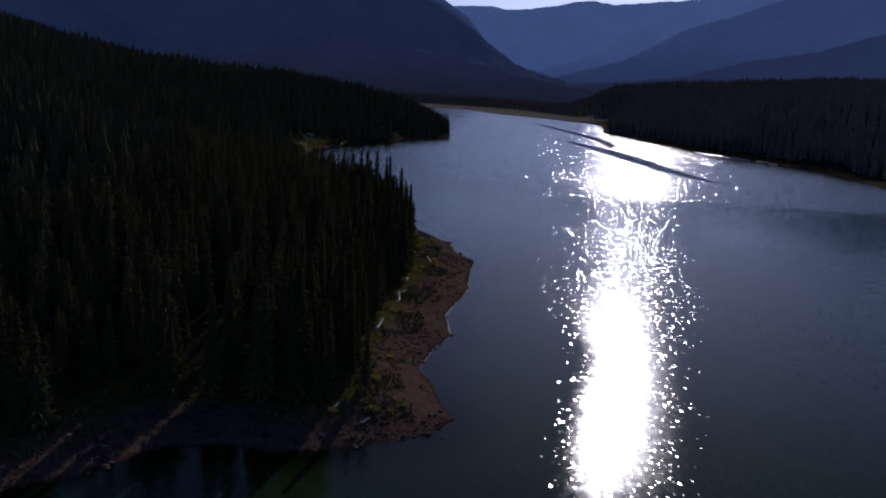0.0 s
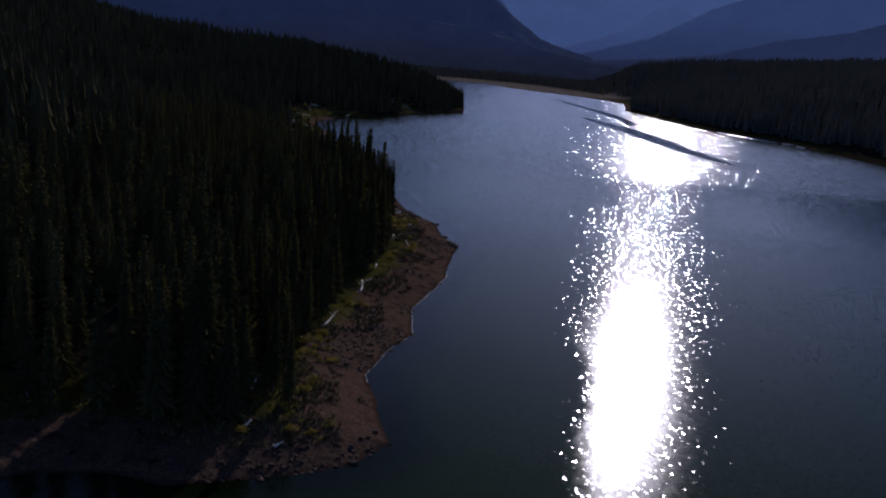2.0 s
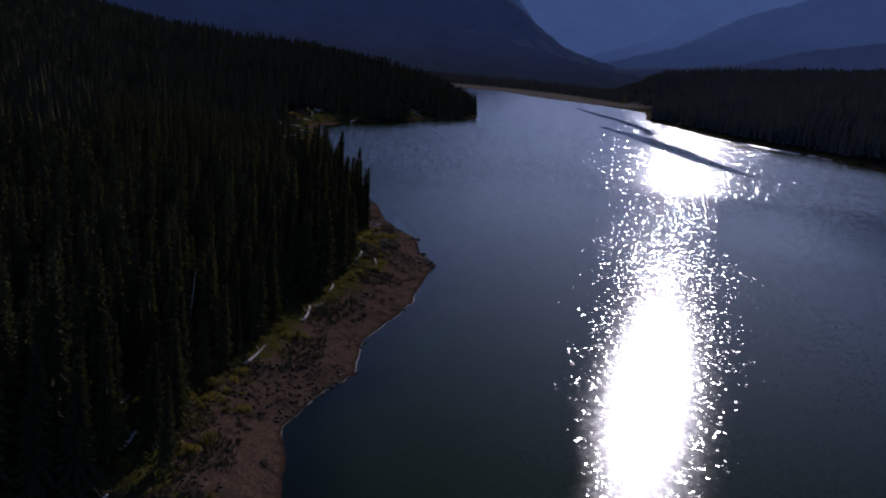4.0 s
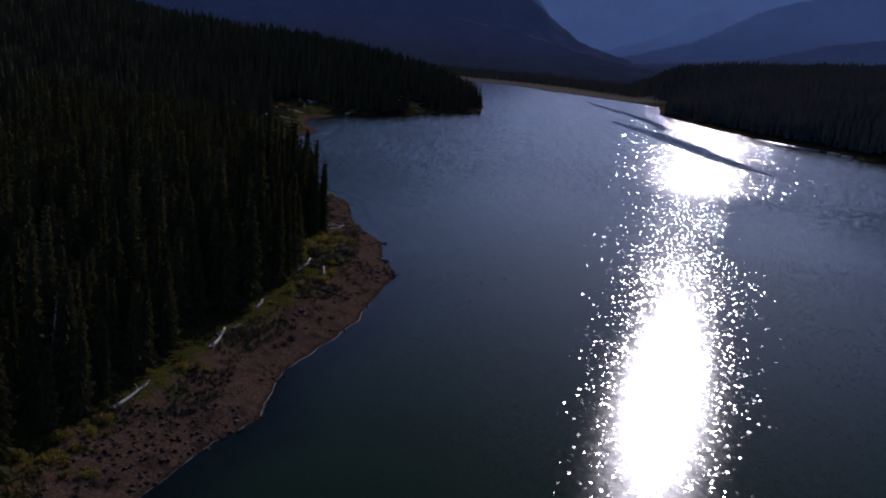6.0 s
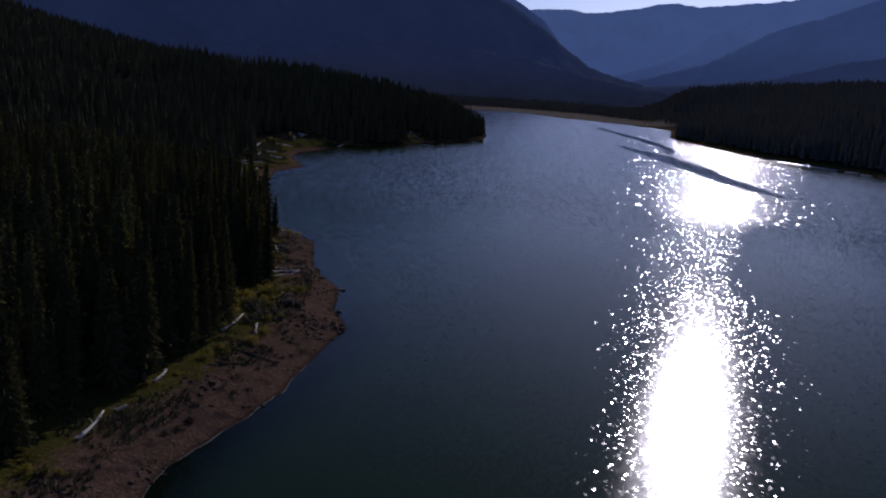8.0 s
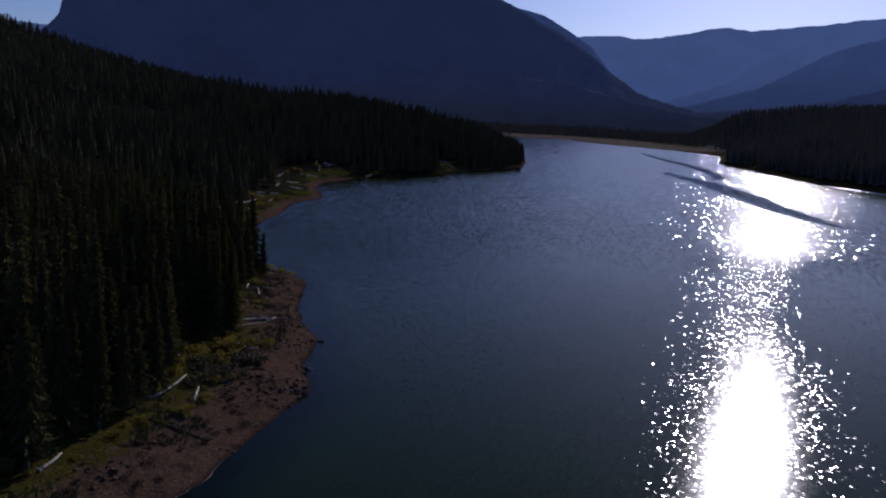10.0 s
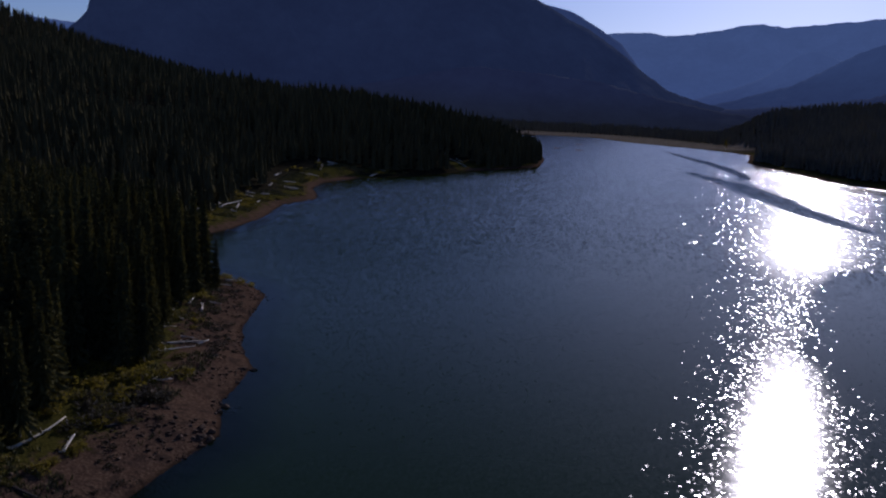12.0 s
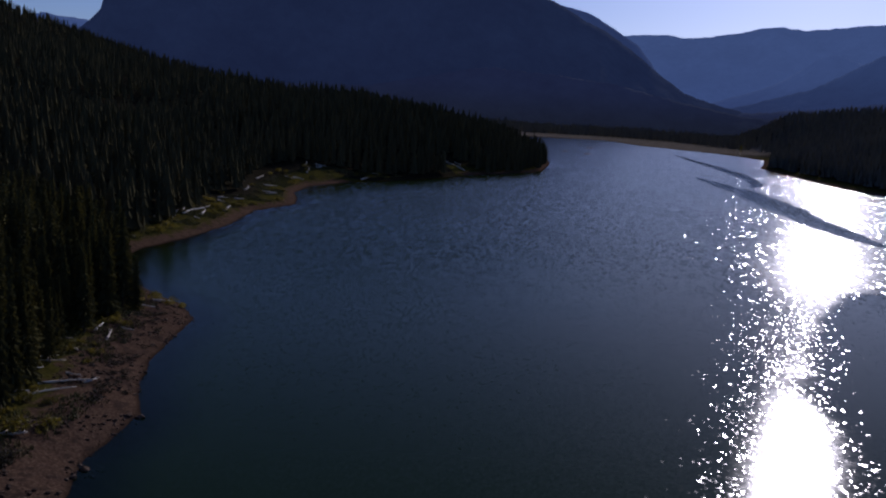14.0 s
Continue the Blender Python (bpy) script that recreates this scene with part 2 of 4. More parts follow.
def water_material():
    m = Mat("lake water")
    p = m.pos()
    ripple = m.attr("ripple")
    xyz = m.node("ShaderNodeSeparateXYZ")
    m.put(xyz.inputs[0], p)
    out = xyz.outputs[1]                                 # the ripples grow longer towards the open middle of the lake

    def centred(c, k):
        half = m.node("ShaderNodeVectorMath", operation="SUBTRACT")
        m.put(half.inputs[0], c)
        half.inputs[1].default_value = (0.5, 0.5, 0.5)
        n = m.node("ShaderNodeVectorMath", operation="SCALE")
        m.put(n.inputs[0], half.outputs[0])
        m.put(n.inputs["Scale"], k)
        return n.outputs[0]

    def both(a, b):
        n = m.node("ShaderNodeVectorMath", operation="ADD")
        m.put(n.inputs[0], a)
        m.put(n.inputs[1], b)
        return n.outputs[0]

    def facets(sx, sy, k):
        """Ripple facets of one size, each with a tilt of its own; few of them are steep."""
        v = m.node("ShaderNodeTexVoronoi")
        m.put(v.inputs["Vector"], m.scaled(p, sx, sy, 0.0))
        v.inputs["Scale"].default_value = 1.0
        w1, w2 = m.node("ShaderNodeTexWhiteNoise"), m.node("ShaderNodeTexWhiteNoise")
        m.put(w1.inputs["Vector"], v.outputs["Color"])
        m.put(w2.inputs["Vector"], w1.outputs["Color"])
        return both(both(centred(v.outputs["Color"], k), centred(w1.outputs["Color"], k)), centred(w2.outputs["Color"], k))

    def size(near, far):
        return m.range(out, 325.0, 430.0, near, far)

    neck = m.range(out, 270.0, 325.0, NEAR_TILT, NEAR_TILT * 0.95)
    sub = both(facets(3.3, 2.0, m.range(out, 325.0, 430.0, neck, 0.07)), facets(1.5, 0.40, size(0.015, FAR_TILT)))
    patch = m.math("MULTIPLY", ripple, m.range(m.noise(m.scaled(p, 0.05, 0.016, 1), 1.0, 3), 0.3, 0.7, 0.93, 1.07))
    k = m.math("MULTIPLY", patch, WAVE_SLOPE)
    mul = m.node("ShaderNodeVectorMath", operation="SCALE")
    m.put(mul.inputs[0], sub)
    m.put(mul.inputs["Scale"], k)
    flat = m.node("ShaderNodeVectorMath", operation="MULTIPLY")
    m.put(flat.inputs[0], mul.outputs[0])
    flat.inputs[1].default_value = (1, 1, 0)
    add = m.node("ShaderNodeVectorMath", operation="ADD")
    m.put(add.inputs[0], flat.outputs[0])
    add.inputs[1].default_value = (0, 0, 1)
    nrm = m.node("ShaderNodeVectorMath", operation="NORMALIZE")
    m.put(nrm.inputs[0], add.outputs[0])
    n = nrm.outputs[0]
    # most of the surface is gently rippled; a share of it are steeper facets that flash singly
    calm_n = m.node("ShaderNodeVectorMath", operation="ADD")
    swell = m.node("ShaderNodeVectorMath", operation="MULTIPLY_ADD")
    m.put(swell.inputs[0], flat.outputs[0])
    swell.inputs[1].default_value = (0.04, 0.04, 0)
    m.put(swell.inputs[2], centred(m.noise(m.scaled(p, 0.8, 0.5, 1), 1.0, 3.0, 0.6, "Color"), 0.04))
    m.put(calm_n.inputs[0], swell.outputs[0])
    calm_n.inputs[1].default_value = (0, 0, 1)
    smooth = m.node("ShaderNodeVectorMath", operation="NORMALIZE")
    m.put(smooth.inputs[0], calm_n.outputs[0])
    broad = m.node("ShaderNodeBsdfGlossy", distribution="BECKMANN")
    m.put(broad.inputs["Color"], (1, 1, 1))
    m.put(broad.inputs["Roughness"], m.math("MULTIPLY", m.math("MULTIPLY", m.math("MINIMUM", m.math("MULTIPLY", ripple, 1.25), 1.0), m.math("ADD", m.range(out, 130.0, 300.0, 1.18, 1.0), size(0.0, 0.47))), BROAD))
    m.put(broad.inputs["Normal"], smooth.outputs[0])
    flash = m.node("ShaderNodeBsdfGlossy", distribution="BECKMANN")
    m.put(flash.inputs["Color"], (1, 1, 1))
    m.put(flash.inputs["Roughness"], m.math("MULTIPLY", patch, 0.158))
    m.put(flash.inputs["Normal"], n)
    gl = m.node("ShaderNodeMixShader")
    m.put(gl.inputs[0], size(0.48, 0.42))
    m.t.links.new(broad.outputs[0], gl.inputs[1])
    m.t.links.new(flash.outputs[0], gl.inputs[2])
    body = m.node("ShaderNodeBsdfDiffuse")
    m.put(body.inputs["Color"], (0.011, 0.023, 0.006))
    clear = m.node("ShaderNodeBsdfTransparent")
    m.put(clear.inputs["Color"], (0.45, 0.60, 0.52))
    under = m.node("ShaderNodeMixShader")
    m.put(under.inputs[0], m.range(m.attr("depth"), 0.0, 2.2, 0.25, 1.0))
    m.t.links.new(clear.outputs[0], under.inputs[1])
    m.t.links.new(body.outputs[0], under.inputs[2])
    fr = m.node("ShaderNodeFresnel")
    fr.inputs["IOR"].default_value = 1.12
    mix = m.node("ShaderNodeMixShader")
    m.put(mix.inputs[0], fr.outputs[0])
    m.t.links.new(under.outputs[0], mix.inputs[1])
    m.t.links.new(gl.outputs[0], mix.inputs[2])
    return m.done(mix.outputs[0])


WATER = water_material()


def hazed_mountain_material(name, foot, top, rise, strength):
    """Wooded slopes far off; the blue air before them is painted as the slopes' own emission, foot-coloured at the
    valley floor and top-coloured from the height rise on.
    """
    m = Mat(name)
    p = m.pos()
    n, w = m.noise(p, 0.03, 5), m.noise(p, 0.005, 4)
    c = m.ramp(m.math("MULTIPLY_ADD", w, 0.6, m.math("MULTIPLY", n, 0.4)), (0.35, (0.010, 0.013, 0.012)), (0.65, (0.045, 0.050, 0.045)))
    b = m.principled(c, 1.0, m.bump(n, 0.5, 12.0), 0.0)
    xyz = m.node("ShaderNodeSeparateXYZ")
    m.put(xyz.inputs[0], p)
    # distance haze painted as a glow of the slope itself
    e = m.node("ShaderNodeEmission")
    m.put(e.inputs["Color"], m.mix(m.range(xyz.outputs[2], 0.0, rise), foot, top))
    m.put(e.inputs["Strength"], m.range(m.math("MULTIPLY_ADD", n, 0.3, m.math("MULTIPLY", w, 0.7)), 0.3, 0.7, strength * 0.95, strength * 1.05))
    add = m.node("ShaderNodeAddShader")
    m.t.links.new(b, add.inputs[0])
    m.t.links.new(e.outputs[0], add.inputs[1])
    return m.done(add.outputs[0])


# ---- ground and water ----
gx, gy, gq = grid(
    spaced((-4800, -800, 250), (-800, -300, 25), (-300, -90, 8), (-90, -50, 2.5), (-50, 32, 1.1), (32, 60, 5), (60, 140, 20), (140, 300, 4), (300, 800, 20), (800, 4800, 250)),
    spaced((-2500, -200, 150), (-200, 60, 12), (60, 84, 3), (84, 335, 1.3), (335, 620, 3), (620, 940, 4), (940, 1540, 6), (1540, 1600, 12), (1600, 2400, 40), (2400, 4800, 200)))
gd = inland(gx, gy)
gz = ground_height(gx, gy, gd)
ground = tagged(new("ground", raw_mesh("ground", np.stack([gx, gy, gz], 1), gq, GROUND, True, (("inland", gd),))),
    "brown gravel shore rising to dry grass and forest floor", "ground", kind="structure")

wx, wy, wq = grid(
    spaced((-330, -60, 15), (-60, 40, 2), (40, 200, 2.5), (200, 450, 8)),
    spaced((-950, 0, 40), (0, 90, 6), (90, 340, 2), (340, 900, 4), (900, 1530, 6)))
wd = inland(wx, wy)


def calm(x, y):
    """Strength of the ripples over the lake: wind-roughened water, slicks and a lull."""
    jx = x + 7 * fbm(x / 30, y / 30, 31, 3)
    jy = y + 14 * fbm(x / 30, y / 30, 37, 3)
    kx, ky = x + 2.5 * fbm(x / 11, y / 22, 33, 3), y + 8 * fbm(x / 11, y / 22, 35, 3)
    slick = 0 * x
    for line in (((98, 790, 3), (106, 755, 8), (119, 708, 11), (128, 645, 11), (134, 595, 10), (140, 552, 8), (146, 520, 6), (154, 492, 2)),
                 ((88, 1130, 3), (105, 1020, 6), (120, 935, 8), (131, 858, 7), (136, 800, 6), (131, 742, 4))):
        for (ax, ay, aw), (bx, by, bw) in zip(line, line[1:]):
            u = np.clip(((kx - ax) * (bx - ax) + (ky - ay) * (by - ay)) / ((bx - ax) ** 2 + (by - ay) ** 2), 0, 1)
            off = np.hypot(kx - ax - u * (bx - ax), ky - ay - u * (by - ay)) / (aw + u * (bw - aw))
            slick = np.maximum(slick, np.exp(-off ** 6))
    left_edge = np.interp(jy, [258, 280, 345, 410], [98, 94, 105, 122])
    lull = step(jx, left_edge - 5, left_edge + 8) * step(jy, 268, 300) * (1 - step(jy, 395, 415))
    r = 0.80 + 0.14 * step(jy, 140, 215) + 0.02 * step(jy, 275, 310) + 0.06 * step(jy, 395, 440)
    lee = step(-jx, -50, -40) * (1 - step(jy, 170, 215))     # sheltered by the point
    r = r * (1 - 0.40 * lull) * (1 - 0.60 * slick) * (1 - 0.3 * lee)
    return r


water = tagged(new("water", raw_mesh("water", np.stack([wx, wy, 0 * wx], 1), wq, WATER, True, (("ripple", calm(wx, wy)), ("depth", np.maximum(-0.22 * wd, 0))))),
    "dark blue mountain lake with wind ripples glittering in the sun", "lake", kind="structure")


# ---- mountains ----
CENTRE, EYE_Z, SWING = (50.0, 95.0), 43.0, -4.45


def mountain(name, label, r, run, profile, mat, seed, rough=1.0):
    """A slope that rises over the length run to its crest at the distance r; profile: azimuth and elevation of the crest in degrees."""
    az = np.arange(profile[0][0], profile[-1][0] + 0.01, 0.12)
    el = np.interp(az, *np.array(profile, float).T)
    az = az + SWING
    crest = EYE_Z + r * np.tan(np.radians(el)) + rough * r * 0.0016 * fbm(az * 2.2, 0 * az, seed, 4) + 1.5 * fbm(az * 5.3, 0 * az + 3, seed + 1, 2)
    s = np.concatenate([np.linspace(0, 1, 18), 1 + np.linspace(0.05, 0.25, 3)])
    A, S = np.meshgrid(az, s)
    C = np.meshgrid(crest, s)[0]
    rr = r - run * (1 - S)
    gully = fbm(A * 0.55 + 0.8 * S, S * 1.6, seed + 5, 5)
    up = np.where(S <= 1, S ** 1.15, 1 - 1.6 * (S - 1))
    z = -6 + (C + 6) * up + np.sin(np.pi * np.clip(S, 0, 1)) * C * 0.10 * gully * rough
    rr = rr + run * 0.10 * np.sin(np.pi * np.clip(S, 0, 1)) * fbm(A * 0.8, S * 2.5, seed + 9, 4)
    v = np.stack([CENTRE[0] + rr * np.sin(np.radians(A)), CENTRE[1] + rr * np.cos(np.radians(A)), z], -1).reshape(-1, 3)
    _, _, q = grid(az, s)
    return tagged(new(name, raw_mesh(name, v, q, mat, True)), label, "mountain", kind="structure")


# each slope emits its own haze colour, foot to top, at this strength
M_FAR = hazed_mountain_material("far range", (0.15, 0.245, 0.54), (0.17, 0.275, 0.58), 400.0, 0.60)
M_SHOULDER = hazed_mountain_material("shoulder slopes", (0.12, 0.20, 0.50), (0.13, 0.21, 0.50), 350.0, 0.38)
M_BIG = hazed_mountain_material("wooded mountain", (0.11, 0.165, 0.40), (0.125, 0.195, 0.46), 260.0, 0.195)
M_KNOLL = hazed_mountain_material("knoll", (0.11, 0.17, 0.40), (0.162, 0.262, 0.56), 240.0, 0.575)
M_RIGHT = hazed_mountain_material("right mountain", (0.085, 0.13, 0.31), (0.14, 0.23, 0.51), 260.0, 0.46)
M_SPUR = hazed_mountain_material("right spur", (0.07, 0.075, 0.13), (0.12, 0.175, 0.40), 110.0, 0.33)
M_FOOT = hazed_mountain_material("foothill", (0.095, 0.115, 0.19), (0.115, 0.155, 0.37), 100.0, 0.21)

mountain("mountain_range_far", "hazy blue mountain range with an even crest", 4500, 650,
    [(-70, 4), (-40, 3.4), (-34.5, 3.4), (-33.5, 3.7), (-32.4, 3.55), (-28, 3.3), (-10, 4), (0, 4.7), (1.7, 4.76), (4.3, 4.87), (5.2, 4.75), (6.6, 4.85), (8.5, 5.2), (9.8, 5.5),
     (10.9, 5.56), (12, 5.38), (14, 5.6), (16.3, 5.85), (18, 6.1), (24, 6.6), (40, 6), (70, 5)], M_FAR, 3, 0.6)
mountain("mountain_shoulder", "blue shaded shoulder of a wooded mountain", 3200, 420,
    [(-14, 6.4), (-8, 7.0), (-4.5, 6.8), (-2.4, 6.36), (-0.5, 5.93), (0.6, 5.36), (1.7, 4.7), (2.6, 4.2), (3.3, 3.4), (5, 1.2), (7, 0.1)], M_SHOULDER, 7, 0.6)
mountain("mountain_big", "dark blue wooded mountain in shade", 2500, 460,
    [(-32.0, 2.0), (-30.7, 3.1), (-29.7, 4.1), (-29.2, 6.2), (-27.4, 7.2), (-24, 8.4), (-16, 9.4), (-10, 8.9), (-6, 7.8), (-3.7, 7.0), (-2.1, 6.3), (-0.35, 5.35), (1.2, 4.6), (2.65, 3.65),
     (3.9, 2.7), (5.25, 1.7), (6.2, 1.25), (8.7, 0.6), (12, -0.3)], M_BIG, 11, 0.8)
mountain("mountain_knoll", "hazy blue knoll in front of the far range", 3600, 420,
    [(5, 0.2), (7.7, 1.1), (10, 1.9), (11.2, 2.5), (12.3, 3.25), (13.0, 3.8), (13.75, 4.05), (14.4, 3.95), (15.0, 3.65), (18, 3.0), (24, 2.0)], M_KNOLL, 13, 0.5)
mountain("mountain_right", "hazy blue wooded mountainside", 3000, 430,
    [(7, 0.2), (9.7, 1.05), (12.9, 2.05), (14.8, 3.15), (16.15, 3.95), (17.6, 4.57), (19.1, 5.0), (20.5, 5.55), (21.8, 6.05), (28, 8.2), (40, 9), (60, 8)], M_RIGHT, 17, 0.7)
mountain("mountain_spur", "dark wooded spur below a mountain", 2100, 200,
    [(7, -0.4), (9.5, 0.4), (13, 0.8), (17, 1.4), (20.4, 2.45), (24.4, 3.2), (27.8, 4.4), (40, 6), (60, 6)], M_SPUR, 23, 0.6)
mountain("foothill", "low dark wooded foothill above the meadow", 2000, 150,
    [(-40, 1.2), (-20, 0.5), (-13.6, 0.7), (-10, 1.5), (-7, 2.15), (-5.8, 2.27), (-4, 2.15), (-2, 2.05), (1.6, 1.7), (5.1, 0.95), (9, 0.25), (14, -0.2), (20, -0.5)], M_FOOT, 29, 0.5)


# ---- conifers ----
rng = np.random.default_rng(7)


def crown_arrays(whorls, arms, twigs, seed, slim=0.125):
    """A spruce crown of height 1 with drooping branches, as vertices and triangles."""
    r = np.random.default_rng(seed)
    v, f = [], []

    def tri(*pts):
        i = len(v)
        v.extend(pts)
        f.append((i, i + 1, i + 2))

    for w in range(whorls):
        u = (w + 0.4 * r.random()) / whorls
        z = 0.12 + 0.86 * u
        reach = slim * (1 - u) ** 0.85 * (0.75 + 0.5 * r.random()) + 0.012
        a0 = r.random() * 6.3
        for k in range(arms):
            if r.random() < 0.1:
                continue
            a = a0 + (k + 0.5 * (r.random() - 0.5)) * 2 * math.pi / arms
            ln = reach * (0.6 + 0.55 * r.random())
            ca, sa = math.cos(a), math.sin(a)
            wd = ln * (0.18 + 0.16 * r.random()) + 0.005
            drop = ln * (0.25 + 0.4 * r.random())
            root = (0, 0, z + 0.018)
            tip = (ca * ln, sa * ln, z - drop)
            mid = 0.6
            half = 0.45
            inner = (ca * ln * 0.35, sa * ln * 0.35, z - drop * 0.2)
            lo = (ca * ln * mid - sa * wd * half, sa * ln * mid + ca * wd * half, z - drop * 0.7 - 0.006)
            ro = (ca * ln * mid + sa * wd * half, sa * ln * mid - ca * wd * half, z - drop * 0.7 - 0.006)
            tri(root, lo, tip)
            tri(root, tip, ro)
            for sgn in (1, -1):
                ex = 1.5 * wd * (0.7 + 0.6 * r.random())
                end = (ca * ln * 0.72 - sgn * sa * ex, sa * ln * 0.72 + sgn * ca * ex, z - drop * 0.9 - 0.012)
                low = (inner[0] - sgn * sa * wd * 0.3, inner[1] + sgn * ca * wd * 0.3, inner[2] - 0.016)
                tri(inner, low, end)
            for j in range(twigs):
                t = 0.35 + 0.6 * (j + r.random()) / twigs
                bx, by, bz = ca * ln * t, sa * ln * t, z + 0.01 - drop * t
                side = (r.random() - 0.5) * 0.05
                tri((bx - ca * 0.012, by - sa * 0.012, bz), (bx + ca * 0.014, by + sa * 0.014, bz), (bx + side * -sa, by + side * ca, bz - 0.014 - 0.016 * r.random()))
    n, core = 6, 0.42 * slim
    for k in range(n):
        a, b = 2 * math.pi * k / n, 2 * math.pi * (k + 1) / n
        tri((core * math.cos(a), core * math.sin(a), 0.13), (core * math.cos(b), core * math.sin(b), 0.13), (0, 0, 1.0))
    return np.array(v, np.float32), np.array(f, np.int32)


def tier_arrays(tiers, sides, seed, slim=0.13):
    """A far conifer: stacked ragged skirts, height 1."""
    r = np.random.default_rng(seed)
    v, f = [], []
    for t in range(tiers):
        z0, z1 = 0.08 + 0.86 * t / tiers, min(1.0, 0.08 + 0.86 * (t + 1.7) / tiers)
        rad = slim * (1 - t / tiers) ** 0.8 + 0.01
        i = len(v)
        for k in range(2 * sides):
            a = math.pi * k / sides + t
            q = rad * ((0.85 + 0.3 * r.random()) if k % 2 else 0.55)
            v.append((q * math.cos(a), q * math.sin(a), z0 + (0 if k % 2 else 0.04)))
        v.append((0, 0, z1 if t < tiers - 1 else 1.0))
        f += [(i + k, i + (k + 1) % (2 * sides), i + 2 * sides) for k in range(2 * sides)]
    return np.array(v, np.float32), np.array(f, np.int32)


def scatter(kinds, spots, name, label, mat, category="forest"):
    """One joined mesh of many trees; spots: rows of x, y, z, height, turn, tint, lean."""
    vs, fs, ts, off = [], [], [], 0
    for i, (x, y, z, h, a, tint, fat) in enumerate(spots):
        v, f = kinds[i % len(kinds)]
        c, s = math.cos(a), math.sin(a)
        w = v * (h * fat, h * fat, h)
        vs.append(np.stack([w[:, 0] * c - w[:, 1] * s + x, w[:, 0] * s + w[:, 1] * c + y, w[:, 2] + z], 1))
        fs.append(f + off)
        ts.append(np.full(len(v), tint, np.float32))
        off += len(v)
    return tagged(new(name, raw_mesh(name, np.concatenate(vs), np.concatenate(fs), mat, False, (("tint", np.concatenate(ts)),))), label, category, kind="stuff")


def tree_line(x, y):
    """How far inland the forest begins."""
    base = np.interp(y, [60, 95, 104, 112, 125, 150, 200, 225, 235, 245, 258, 281, 305, 340, 366, 417, 464, 545, 562, 590, 640, 690, 760, 1000],
                     [5, 12, 6, 6, 10, 12, 13, 14.5, 17, 16, 11.5, 10.5, 7.5, 5, 8, 14, 20, 25, 22, 4, 2, 1.5, 1.5, 8])
    base = np.where(x > 100, np.interp(y, [400, 560, 700, 860, 900, 1000, 1150, 1180], [10, 12, 13, 12, 8, 6, 8, 70]), base)
    return base + 2.2 * fbm(x / 9, y / 9, 41, 2) + hill(x, y, -26, 113, 9, 10, 11) + hill(x, y, 6, 234, 6, 10, 3.5) + hill(x, y, 264, 638, 14, 20, 18) + hill(x, y, -50, 664, 14, 22, 24)


def stand(x0, x1, y0, y1, gap, keep):
    """Jittered spots on land behind the tree line, for which keep(x, y, d) holds."""
    xs, ys = np.arange(x0, x1, gap), np.arange(y0, y1, gap)
    X, Y = [a.ravel() + (rng.random(a.size) - 0.5) * gap * 0.95 for a in np.meshgrid(xs, ys)]
    d = inland(X, Y)
    ok = (d > tree_line(X, Y)) & keep(X, Y, d)
    X, Y, d = X[ok], Y[ok], d[ok]
    n = len(X)
    z = ground_height(X, Y, d) - 0.15
    h = (12.5 + 4.0 * fbm(X / 40, Y / 40, 51, 2)) * (0.72 + 0.55 * rng.random(n))
    return np.stack([X, Y, z, h, rng.random(n) * 6.28, rng.random(n), 0.85 + 0.4 * rng.random(n)], 1)


near = stand(-72, 22, 88, 345, 3.6, lambda x, y, d: d < 70)
dn = inland(near[:, 0], near[:, 1]) - tree_line(near[:, 0], near[:, 1])
lane = np.abs(near[:, 0] + 20 - 0.17 * (near[:, 1] - 112)) < 5.5
near = near[~(lane & (near[:, 1] < 150) & (near[:, 5] < 0.75))]
dn = inland(near[:, 0], near[:, 1]) - tree_line(near[:, 0], near[:, 1])
order = np.argsort(dn + 0.02 * np.abs(near[:, 1] - 190))
single, rest = near[order[:290]], near[order[290:]]

KINDS_A = [crown_arrays(26, 9, 3, 100 + i, 0.105 + 0.012 * i) for i in range(5)]
KINDS_B = [crown_arrays(20, 8, 1, 200 + i, 0.125) for i in range(5)]
KINDS_C = [tier_arrays(5, 5, 300 + i) for i in range(5)]
KINDS_D = [tier_arrays(3, 4, 400 + i, 0.15) for i in range(4)]


def trunk_mesh():
    bm = bmesh.new()
    bmesh.ops.create_cone(bm, cap_ends=True, segments=7, radius1=0.014, radius2=0.002, depth=0.96, matrix=Matrix.Translation((0, 0, 0.47)))
    me = bpy.data.meshes.new("trunk")
    bm.to_mesh(me)
    bm.free()
    me.materials.append(BARK)
    return me


TRUNK = trunk_mesh()
masters = []
for i, (v, f) in enumerate(KINDS_A):
    t = tagged(new("conifer"), "dark green spruce standing at the edge of the forest", "tree", "conifers along the shore")
    part("trunk", TRUNK, t)
    part("crown", raw_mesh("crown", v, f, NEEDLES), t)
    masters.append(t)
for i, (x, y, z, h, a, tint, fat) in enumerate(single):
    m = Matrix.Translation((x, y, z)) @ Matrix.Rotation(a, 4, "Z") @ Matrix.Diagonal((h * fat, h * fat, h, 1))
    if i < len(masters):
        masters[i].matrix_basis = m
    else:
        src = masters[i % len(masters)]
        t = copy_thing(src, Matrix.Identity(4))
        t.matrix_basis = m

